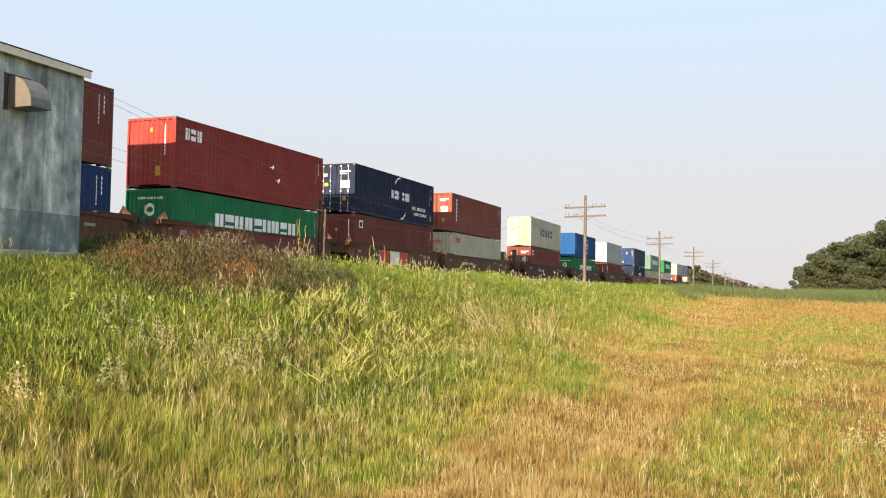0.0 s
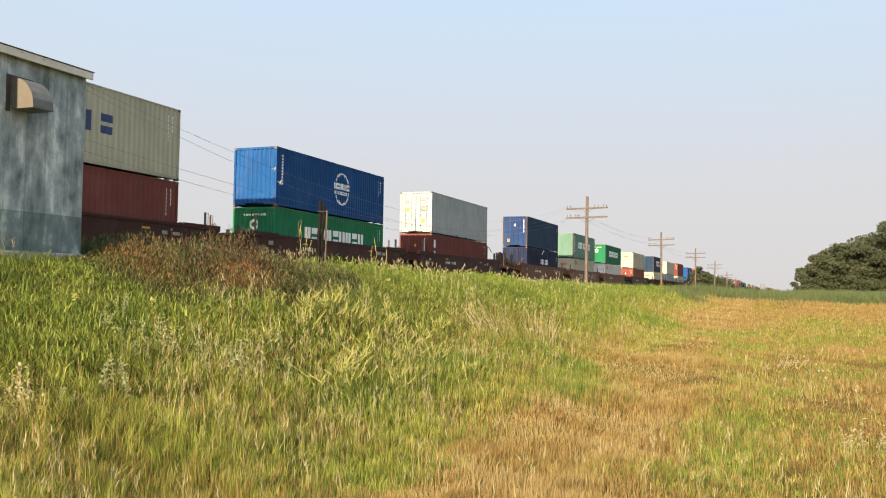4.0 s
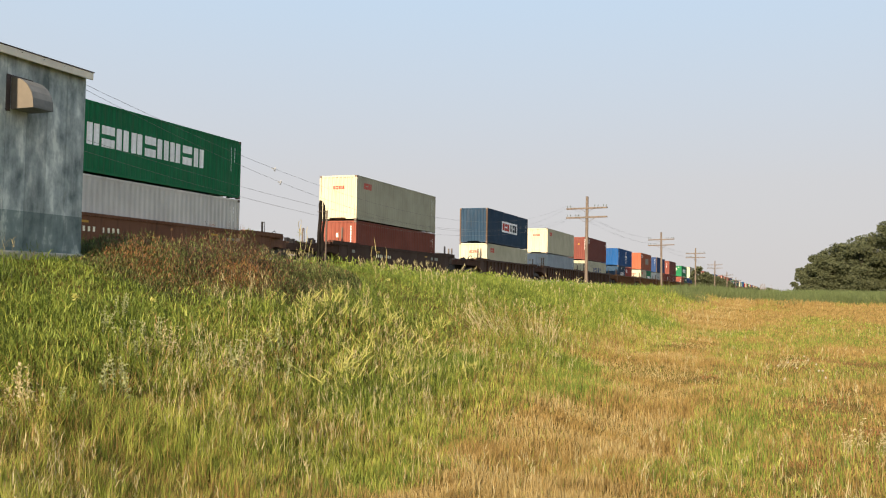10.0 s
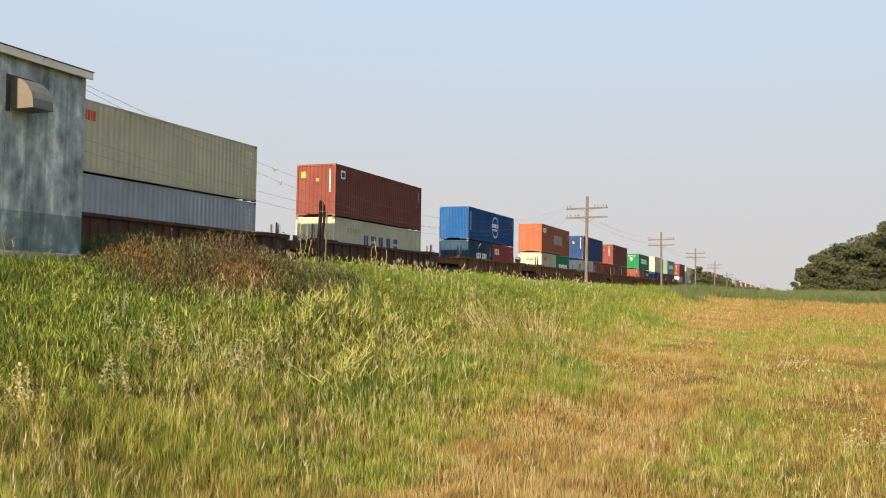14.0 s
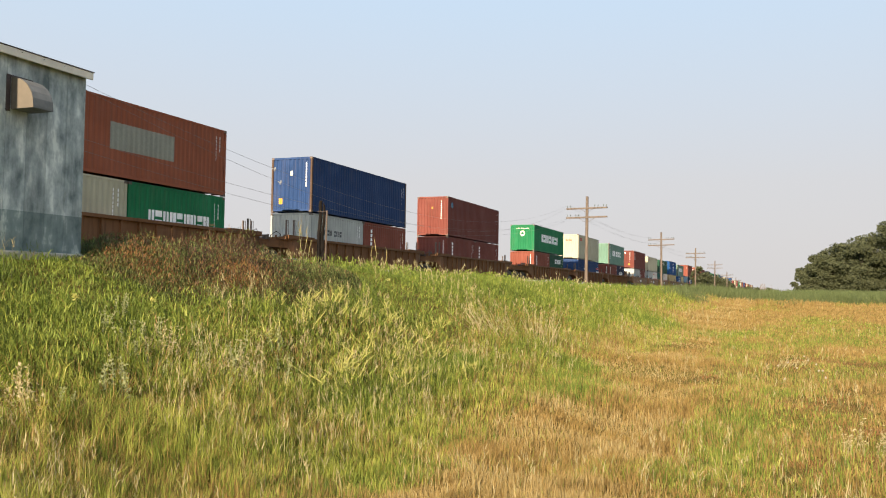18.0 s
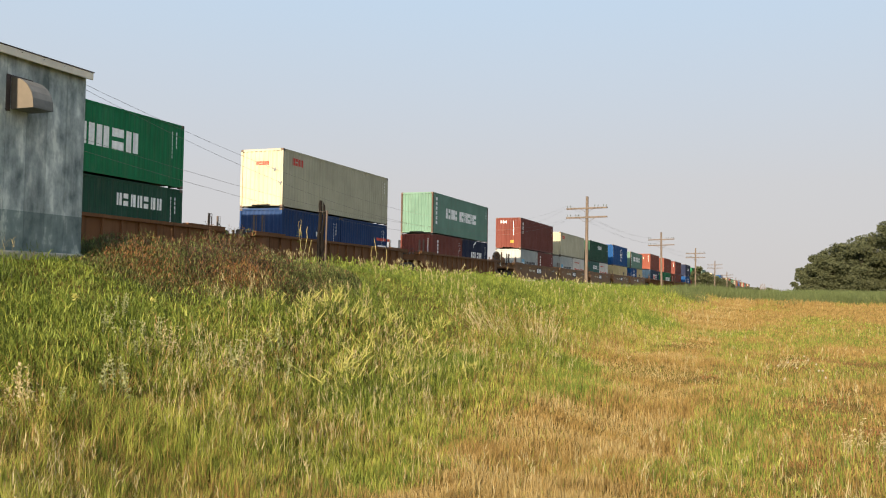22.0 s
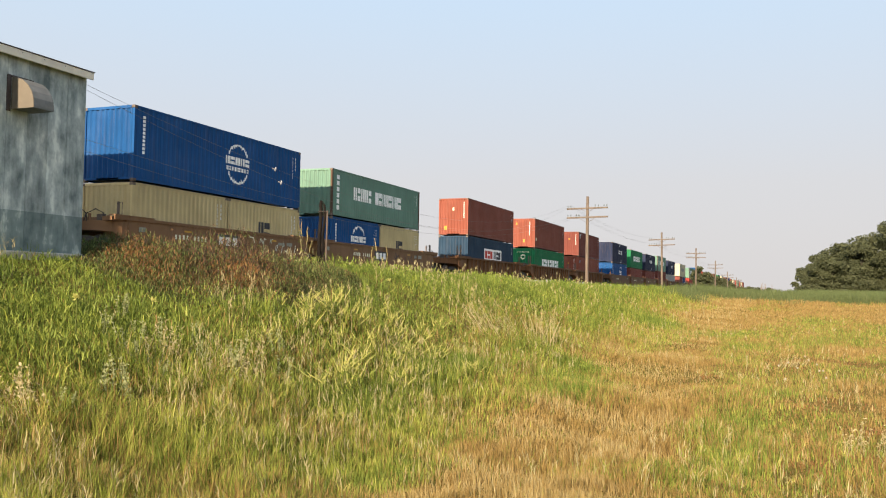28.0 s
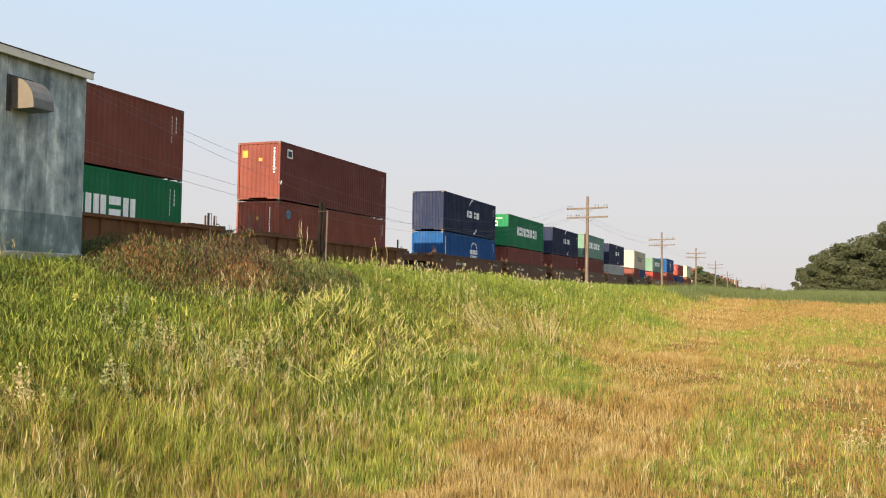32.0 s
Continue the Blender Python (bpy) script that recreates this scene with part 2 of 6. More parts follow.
def railway():
    stone = plain("ballast_stone", (0.096, 0.084, 0.075), 0.9, 0, 9, 0.5, 1.0)
    bm = bmesh.new()
    prof = [(-3.6, 1.9), (-1.7, RAIL - 0.22), (1.7, RAIL - 0.22), (3.6, 1.9)]
    ys = spread(-60, 150, 3.0, -900, 2600)
    rows = [[bm.verts.new((TRACK + px, y, pz)) for px, pz in prof] for y in ys]
    for a, b in zip(rows, rows[1:]):
        for k in range(3):
            bm.faces.new((a[k], a[k + 1], b[k + 1], b[k]))
    bed = part("ballast_bed", bm, stone, None)
    tagged(bed, "grey crushed stone ballast bed under the railway", "ballast", kind="structure")
    steel = plain("rail_steel", (0.12, 0.08, 0.06), 0.45, 0.7, 15, 0.3)
    for s in (-1, 1):
        bm = bmesh.new()
        c = TRACK + s * 0.755
        for y0, y1 in ((-900, -60), (-60, 250), (250, 2600)):
            box(bm, c - 0.035, c + 0.035, y0, y1, RAIL - 0.045, RAIL)
            box(bm, c - 0.009, c + 0.009, y0, y1, RAIL - 0.15, RAIL - 0.045)
            box(bm, c - 0.07, c + 0.07, y0, y1, RAIL - 0.172, RAIL - 0.15)
        tagged(part("rail", bm, steel, None), "rusty steel rail with a worn bright top", "rail", "rails", "structure")
    wood = plain("tie_timber", (0.06, 0.045, 0.035), 0.9, 0, 8, 0.4, 0.5)
    bm = bmesh.new()
    for i in range(620):
        y = -60 + 0.5 * i
        box(bm, TRACK - 1.3, TRACK + 1.3, y - 0.11, y + 0.11, RAIL - 0.33, RAIL - 0.174)
    tagged(part("sleepers", bm, wood, None), "dark creosoted timber sleepers in ballast", "sleepers", kind="stuff")


railway()

# ---- containers ----
WIDE = 2.438
PITCH = 0.278
DEEP = 0.028


def wave(u, pitch=PITCH, deep=DEEP):
    """Depth of the corrugated sheet at u, from 0 (proud) to deep."""
    k = (u / pitch) % 1.0
    if k < 0.28:
        return 0.0
    if k < 0.5:
        return deep * (k - 0.28) / 0.22
    if k < 0.78:
        return deep
    return deep * (1 - (k - 0.78) / 0.22)


def breaks(u0, u1, pitch=PITCH):
    out = [u0]
    for i in range(int(math.floor(u0 / pitch)), int(math.ceil(u1 / pitch)) + 1):
        for k in (0.0, 0.28, 0.5, 0.78):
            u = (i + k) * pitch
            if u0 + 1e-4 < u < u1 - 1e-4:
                out.append(u)
    return out + [u1]


def corrugated(bm, u0, u1, z0, z1, pitch, deep, place, lift=0.0):
    """A folded sheet from u0 to u1; place(u, depth, z) gives the corner in space."""
    prev = None
    for u in breaks(u0, u1, pitch):
        d = wave(u, pitch, deep) - lift
        a, b = bm.verts.new(place(u, d, z0)), bm.verts.new(place(u, d, z1))
        if prev:
            bm.faces.new((prev[0], a, b, prev[1]))
        prev = (a, b)


mesh_store = {}


def stored(key, make):
    if key not in mesh_store:
        bm = make()
        bmesh.ops.recalc_face_normals(bm, faces=bm.faces[:])
        me = bpy.data.meshes.new(key[0])
        bm.to_mesh(me)
        bm.free()
        me.materials.append(steel_dark)
        mesh_store[key] = me
    return mesh_store[key]


def side_sheet(length, high, s):
    def make():
        bm = bmesh.new()
        h = length / 2 - 0.12
        corrugated(bm, -h, h, 0.15, high - 0.07, PITCH, DEEP, lambda u, d, z: (s * (WIDE / 2 - 0.012 - d), u, z))
        return bm
    return stored(("side_wall", length, high, s), make)


def end_sheet(length, high, s):
    def make():
        bm = bmesh.new()
        w = WIDE / 2 - 0.09
        corrugated(bm, -w, w, 0.15, high - 0.10, 0.25, 0.045, lambda u, d, z: (u, s * (length / 2 - 0.015 - d), z))
        return bm
    return stored(("end_wall", length, high, s), make)


def roof_sheet(length, high):
    def make():
        bm = bmesh.new()
        h = length / 2 - 0.1
        corrugated(bm, -h, h, -WIDE / 2 + 0.05, WIDE / 2 - 0.05, 0.4, 0.02, lambda u, d, z: (z, u, high - 0.012 - d))
        return bm
    return stored(("roof", length, high), make)


def rails(length, high, s):
    """Top and bottom rail of one side, s = -1 or 1, or the sills and headers of the ends, s = 0."""
    def make():
        bm = bmesh.new()
        w, h = WIDE / 2 - 0.004, length / 2 - 0.004
        if s:
            a, b = sorted((s * w, s * (w - 0.06)))
            box(bm, a, b, -h + 0.16, h - 0.16, high - 0.075, high - 0.008)
            a, b = sorted((s * w, s * (w - 0.05)))
            box(bm, a, b, -h + 0.16, h - 0.16, 0.055, 0.165)
        else:
            for t in (-1, 1):
                c, d = sorted((t * h, t * (h - 0.06)))
                box(bm, -w + 0.11, w - 0.11, c, d, high - 0.11, high - 0.008)
                for k in (-1, 1):
                    e, f = sorted((k * (w - 0.11), k * 0.52))
                    box(bm, e, f, c, d, 0.075, 0.16)
            box(bm, -w + 0.06, w - 0.06, -h + 0.35, h - 0.35, 0.12, 0.15)
        return bm
    return stored(("side_rail" if s else "end_frame", length, high, s), make)


def post_bar(high):
    def make():
        return bevelled(-0.052, 0.052, -0.065, 0.065, 0.115, high - 0.115, 0.006)
    return stored(("corner_post", high), make)


def casting():
    def make():
        bm = bevelled(-0.081, 0.081, -0.089, 0.089, -0.059, 0.059, 0.012)
        box(bm, -0.084, 0.084, -0.03, 0.03, -0.02, 0.02)
        return bm
    return stored(("corner_casting",), make)


def door_leaf(high):
    """One door: panel with horizontal swages and rims, hung at x = 0."""
    def make():
        bm = bmesh.new()
        w, top = 1.10, high - 0.13
        box(bm, 0, w, -0.03, 0.02, 0.17, top)
        for i in range(5):
            z = 0.3 + (top - 0.45) * i / 4
            box(bm, 0.05, w - 0.05, -0.055, -0.0302, z - 0.05, z + 0.05)
        for u in (0.0, w - 0.05):
            box(bm, u, u + 0.05, -0.06, -0.0304, 0.17, top)
        for i in range(4):
            z = 0.4 + (top - 0.6) * i / 3
            box(bm, -0.05, 0.09, -0.075, -0.061, z - 0.04, z + 0.04)
        return bm
    return stored(("door", high), make)


def lock_bar(high):
    def make():
        bm = bmesh.new()
        tube(bm, [(0, 0, 0.1), (0, 0, high - 0.1)], 0.013, 6)
        for z in (0.13, 0.6, 1.3, 1.9, high - 0.15):
            box(bm, -0.045, 0.045, -0.025, 0.03, z - 0.04, z + 0.04)
        tube(bm, [(0, -0.03, 1.0), (0.36, -0.045, 1.0)], 0.013, 5)
        return bm
    return stored(("lock_bar", high), make)


def marks(name, thing, rects, material, face, length, label="", lift=0.004):
    """Flat painted marks that follow the folds: rects are u0, u1, z0, z1; face 'side' or 'end'."""
    n = len(rects)
    large = max(r[3] - r[2] for r in rects) > 0.29
    step = 1 if n <= 3 else 2 if large and n <= 20 else n
    for i in range(0, n, step):
        bm = bmesh.new()
        for u0, u1, z0, z1 in rects[i:i + step]:
            if face == "side":
                corrugated(bm, u0, u1, z0, z1, PITCH, DEEP, lambda u, d, z: (WIDE / 2 - 0.012 - d, u, z), lift)
            else:
                corrugated(bm, u0, u1, z0, z1, 0.25, 0.045, lambda u, d, z: (u, -length / 2 + 0.015 + d, z), lift)
        ob = part(name if step != 2 else "letter_bar", bm, material, thing, label)
        if step > 3:
            tagged(ob, label, kind="stuff")


def bars(text, u, z, wide, tall, gap=0.3):
    """A plain pair of bars in place of each letter of a word of that many letters."""
    out, step = [], wide / len(text)
    for i, c in enumerate(text):
        if c != " ":
            a = u + i * step
            w = step * (1 - gap)
            if i % 3 == 1:
                out += [(a, a + w, z, z + tall * 0.4), (a, a + w, z + tall * 0.6, z + tall)]
            else:
                out += [(a, a + w * 0.44, z, z + tall), (a + w * 0.56, a + w, z, z + tall)]
    return out


def column(n, u, z, wide, tall):
    """n plain bars one below another, down from z."""
    step = tall / n
    return [(u, u + wide, z - i * step - step * 0.72, z - i * step) for i in range(n)]


def arc(r, a0, a1, thick, cu, cz, n=10, squash=1.0):
    """An arc as small upright bars."""
    out = []
    for i in range(n):
        a = radians(a0 + (a1 - a0) * i / n)
        b = radians(a0 + (a1 - a0) * (i + 1) / n)
        u = sorted((cu + r * math.cos(a), cu + r * math.cos(b)))
        z = cz + squash * r * (math.sin(a) + math.sin(b)) / 2
        h = max(thick, squash * r * abs(math.sin(a) - math.sin(b)) + thick * 0.5)
        if u[1] - u[0] < thick * 0.6:
            u = [(u[0] + u[1]) / 2 - thick * 0.3, (u[0] + u[1]) / 2 + thick * 0.3]
        out.append((u[0], u[1], z - h / 2, z + h / 2))
    return out


RUSTY = ("royal", "sea_green", "slate")
rusty_post = weathered("rusty_post", (0.085, 0.055, 0.038), wear=0.8)

NAMES = {"maroon": "maroon", "red": "red", "orange": "orange", "rust": "rust brown", "green": "bright green", "sea_green": "pale sea green",
         "dark_green": "dark green", "teal": "teal", "navy": "navy blue", "blue": "bright blue", "royal": "royal blue", "slate": "slate blue",
         "grey": "pale grey", "light_grey": "light grey", "blue_grey": "blue-grey", "cream": "cream", "tan": "tan", "white": "white"}


def container(colour, length, high, design="", doors=False, top=True):
    """A shipping container, its base at the origin, its near end towards -y."""
    where = "stacked on another container" if top else "standing in a well car"
    size = "forty-foot" if length > 8 else "twenty-foot"
    thing = empty("shipping_container", Matrix(), f"{NAMES[colour]} corrugated steel {size} container {where}", "container", "containers on the train")
    p = paints[colour]
    # one royal box gets darker slate side walls, its ends stay royal
    wall = paints["slate"] if design == "muted" else p
    share("end_frame", rails(length, high, 0), p, thing)
    for s in (-1, 1):
        share("side_rail", rails(length, high, s), p, thing)
        for t in (-1, 1):
            share("corner_post", post_bar(high), rusty_post if colour in RUSTY and top else p, thing, "", pose(s * (WIDE / 2 - 0.056), t * (length / 2 - 0.069), 0))
        share("side_wall", side_sheet(length, high, s), wall, thing)
    share("roof", roof_sheet(length, high), p, thing)
    for t in (-1, 1):
        if t == -1 and doors:
            for k in (-1, 1):
                d = share("door", door_leaf(high), p, thing, "", pose(k * 1.12, -length / 2 + 0.07, 0) @ Matrix.Diagonal((-k, 1, 1, 1)))
                for u in (0.32, 0.78):
                    share("lock_bar", lock_bar(high), p if colour != "navy" else galv, d, "", pose(u, -0.09, 0))
        else:
            share("end_wall", end_sheet(length, high, t), p, thing)
        for s in (-1, 1):
            for z in (0.06, high - 0.06):
                share("corner_casting", casting(), casting_mat, thing, "", pose(s * (WIDE / 2 - 0.081), t * (length / 2 - 0.089), z))
    if not design:
        # solid dark blocks stand for the shade inside the fork pockets
        for u in (-1.05, 1.05):
            bm = bevelled(WIDE / 2 - 0.02, WIDE / 2 - 0.0015, u - 0.18, u + 0.18, 0.06, 0.16, 0.003)
            part("fork_pocket", bm, steel_dark, thing, "dark block for the unlit hollow of a fork pocket")
    if doors:
        light = colour in ("grey", "light_grey", "blue_grey", "cream")
        for name, col, rects in (("door_marking", "grey" if light else "white", [(0.25, 0.95, high - 0.5, high - 0.42), (0.25, 0.7, high - 0.62, high - 0.56)]
                                  + [(0.3, 0.9, high - 1.05 - 0.09 * k, high - 1.0 - 0.09 * k) for k in range(5)]),
                                 ("door_label", "yellow", [(0.42, 0.66, 0.75, 1.0), (-0.75, -0.5, high - 1.3, high - 1.1)]), ("door_plate", "grey", [(-0.8, -0.55, high - 0.75, high - 0.55)])):
            bm = bmesh.new()
            for u0, u1, z0, z1 in rects:
                box(bm, u0, u1, -length / 2 - 0.0035, -length / 2 + 0.004, z0, z1)
            part(name, bm, MARK[col], thing)
    decorate(thing, design, length, high, doors)
    return thing


def decorate(thing, design, length, high, doors):
    h = length / 2

    def side(rects, col, label=""):
        marks("side_marking", thing, rects, MARK[col], "side", length, label)

    def end(rects, col, label=""):
        if not doors:
            marks("end_marking", thing, rects, MARK[col], "end", length, label)

    # number rows at the far end of the side, and the code column on the end
    side(column(7, h - 0.75, high - 0.35, 0.07, 1.1) + column(4, h - 0.5, high - 0.35, 0.07, 0.7), "white", "small white number marks")
    if design in ("stripe", "muted"):
        end(column(9, 0.83, high - 0.3, 0.05, 1.3), "white", "white code column")
        end([(-0.1, 0.06, high - 0.95, high - 0.72)], "pale")
        end([(-0.75, -0.55, 0.45, 0.75)], "yellow")
    if design.startswith("bloc"):
        tall = 0.78 if length > 8 else 0.6
        side(bars("NNNNNNNNN", -3.3 if length > 8 else -1.9, high * 0.40, 6.8 if length > 8 else 3.9, tall, 0.16), "white", "broad white letter bars")
        end(bars("NNNNNNNN", -0.62, high - 0.42, 1.3, 0.09, 0.3), "pale")
        end(arc(0.2, 0, 360, 0.14, 0.0, high - 0.85, 14), "pale", "round pale emblem")
    elif design == "small_red":
        side(bars("NNNN", -h + 0.9, high - 0.72, 1.05, 0.36, 0.12), "red", "small red letter bars")
        end(bars("NNNN", -0.35, high - 0.8, 0.75, 0.2, 0.12), "red", "small red letter bars")
    elif design == "white_word":
        side(bars("NNNNN NNNNNNNN", -h + 2.6, high * 0.425, 6.65, 0.74, 0.14), "white", "white letter bars")
        side(column(6, -h + 0.55, high - 0.3, 0.3, 2.0), "white", "column of white characters as bars")
    elif design == "swoosh":
        c = 0.4 if length > 8 else 0.2
        k = 1.0 if length > 8 else 0.85
        side(bars("NNN NNN", c - 1.35 * k, high * 0.48, 2.9 * k, 0.52 * k, 0.2), "white", "white letter bars")
        side(arc(1.0 * k, 95, 150, 0.13, c, high * 0.62, 8), "white", "white curved stroke")
        side(arc(1.0 * k, 275, 330, 0.13, c, high * 0.40, 8), "white", "white curved stroke")
        if doors:
            side(bars("NNN NNNNNNNNN", 2.4, 0.95, 2.3, 0.22, 0.25) + bars("NNNNN NNNNNNN", 2.6, 0.6, 2.2, 0.18, 0.25), "white", "small white letter bars")
            side([(h - 0.62, h - 0.42, 0.4, 0.75)], "yellow")
    elif design == "panel":
        side([(-2.0, 2.6, high * 0.40, high * 0.40 + 0.95)], "white", "white sign panel")
        for rects, col in ((bars("NNN", -1.85, high * 0.40 + 0.16, 2.1, 0.62, 0.14), "red"), (bars("NNN", 0.5, high * 0.40 + 0.16, 1.95, 0.62, 0.14), "black")):
            marks("side_marking", thing, rects, MARK[col], "side", length, "", 0.008)
    elif design == "globe":
        c = 0.7 if length > 8 else 0.3
        z = high * 0.52
        side(bars("NNNNN", c - 0.95, z + 0.0, 1.9, 0.34, 0.12) + bars("NNNNNNNN", c - 0.9, z - 0.28, 1.8, 0.18, 0.2), "white", "white letter bars")
        side(arc(0.8, 25, 155, 0.07, c, z + 0.1, 12) + arc(0.8, 205, 335, 0.07, c, z - 0.02, 12) + arc(0.42, 40, 140, 0.06, c, z + 0.4, 6, 1.2)
             + arc(0.42, 220, 320, 0.06, c, z - 0.3, 6, 1.2), "white", "white globe emblem of arcs")
        side(column(10, -h + 0.5, high - 0.35, 0.14, 1.5), "white")
    elif design == "dark_word":
        side(bars("NNNNN", -h + 3.6, high * 0.42, 5.2, 0.72, 0.42), "navy", "dark letter bars")
        side(bars("NNNNN", -h + 1.6, high - 0.75, 1.5, 0.26, 0.3), "grey", "small dark character bars")
    elif design == "three":
        side(bars("NNN", -h + 0.65, high - 0.85, 1.15, 0.48, 0.2), "white", "three white letter bars")
        end([(-0.1, 0.06, high - 0.6, high - 0.42), (0.25, 0.45, 0.5, 0.9)], "yellow")
        end(column(9, 0.63, high - 0.3, 0.05, 1.3), "white")
    elif design == "upright":
        side(column(6, -h + 0.98, high - 0.4, 0.17, 1.75 if high > 2.7 else 1.5), "white", "column of white letter bars")
        end(column(9, 0.83, high - 0.3, 0.05, 1.3), "white")
    elif design == "plate":
        side([(-h + 0.7, -h + 1.15, high - 0.75, high - 0.3)], "white", "white plate")
        marks("side_marking", thing, [(-h + 0.77, -h + 1.08, high - 0.68, high - 0.4)], MARK["black"], "side", length, "", 0.008)
        end([(-0.95, -0.65, high - 0.75, high - 0.4), (0.0, 0.16, high - 0.95, high - 0.8)], "yellow")
        end(column(9, 0.83, high - 0.3, 0.05, 1.3), "white")
    elif design == "star":
        side([(-h + 0.5, -h + 1.35, high * 0.36, high * 0.36 + 0.75)], "light_blue", "light blue square emblem")
        marks("side_marking", thing, [(-h + 0.85, -h + 1.0, high * 0.4, high * 0.4 + 0.55), (-h + 0.65, -h + 1.2, high * 0.4 + 0.2, high * 0.4 + 0.33)], MARK["white"], "side", length, "", 0.008)
        side(bars("NNNNNN", -h + 1.7, high * 0.38, 3.4, 0.5, 0.2), "black", "black letter bars")
    elif design == "black_line":
        side(bars("NNNNNN NNNN", -h + 0.9, high * 0.58, 2.6, 0.3, 0.25), "black", "black letter bars")
    elif design == "red_word":
        side(bars("NNNN NNNN", -1.3, high * 0.36, 3.6, 0.45, 0.25), "red", "red letter bars")
        side([(-h + 1.0, -h + 1.45, high * 0.36, high * 0.36 + 0.5)], "red", "red square emblem")
        side(bars("NNNNNNNN", -h + 1.0, high - 0.55, 2.2, 0.12, 0.3), "red")
    elif design == "serif":
        side(bars("NNNNNNN", -h + (5.1 if length > 8 else 2.3), high - 0.95, 2.6, 0.46, 0.3), "white", "white letter bars")
    elif design == "black_m":
        side(bars("NN", -0.6, high * 0.38, 1.0, 0.75, 0.15), "black", "black emblem of bars")
    elif design == "tex":
        end(bars("NNN", -0.75, high - 0.52, 0.66, 0.24, 0.35), "white", "white letter bars")
        end(column(9, 0.5, high - 0.3, 0.05, 1.4), "white")
        end([(0.2, 0.55, 0.55, 0.8)], "yellow")
        side(column(3, -h + 0.75, high - 0.4, 0.2, 1.2), "white", "column of white letter bars")
    elif design == "graffiti":
        side([(-h + 3.4, -h + 4.2, high * 0.4, high * 0.4 + 0.2), (-h + 3.4, -h + 4.1, high * 0.4 + 0.35, high * 0.4 + 0.6)], "white")
    elif design == "two_colour":
        side([(-1.0, 2.6, high * 0.36, high * 0.36 + 1.0)], "grey", "grey painted-over patch")
        side(bars("NNN", -h + 0.65, high - 0.85, 1.15, 0.48, 0.2), "white", "three white letter bars")
    elif design == "two_plates":
        side([(-h + 0.5, -h + 0.8, high - 0.95, high - 0.4), (-h + 0.5, -h + 0.8, high - 1.75, high - 1.2)], "white", "white plate")
        end(column(9, 0.63, high - 0.3, 0.05, 1.3), "white")
        end([(-0.1, 0.06, high - 0.9, high - 0.72)], "yellow")
    elif design in ("three_small", "upright_small"):
        end(column(9, 0.63, high - 0.3, 0.05, 1.4), "white", "white code column")
        end([(-0.75, -0.6, high - 0.6, high - 0.4), (0.0, 0.16, 0.55, 0.85)] if design == "three_small" else [(-0.1, 0.04, high - 0.9, high - 0.75)], "yellow")
        side(arc(0.13, 0, 360, 0.2, -h + 0.9, high - 0.6, 8) if design == "upright_small" else [(-h + 0.4, -h + 0.6, high * 0.25, high * 0.25 + 0.3)], "light_blue" if design == "upright_small" else "pale")
    elif design == "flag":
        side([(1.6, 3.4, high * 0.62, high * 0.62 + 0.16)], "red")
        side([(1.7, 3.3, high * 0.4, high * 0.4 + 0.3)], "white")


HC, STD = 2.896, 2.591
BASE = EYE + 1.29      # floor of the wells
L40, L20 = 12.192, 6.058

# ---- the train ----
SPEED, GAIN = 16.5206, 0.0047

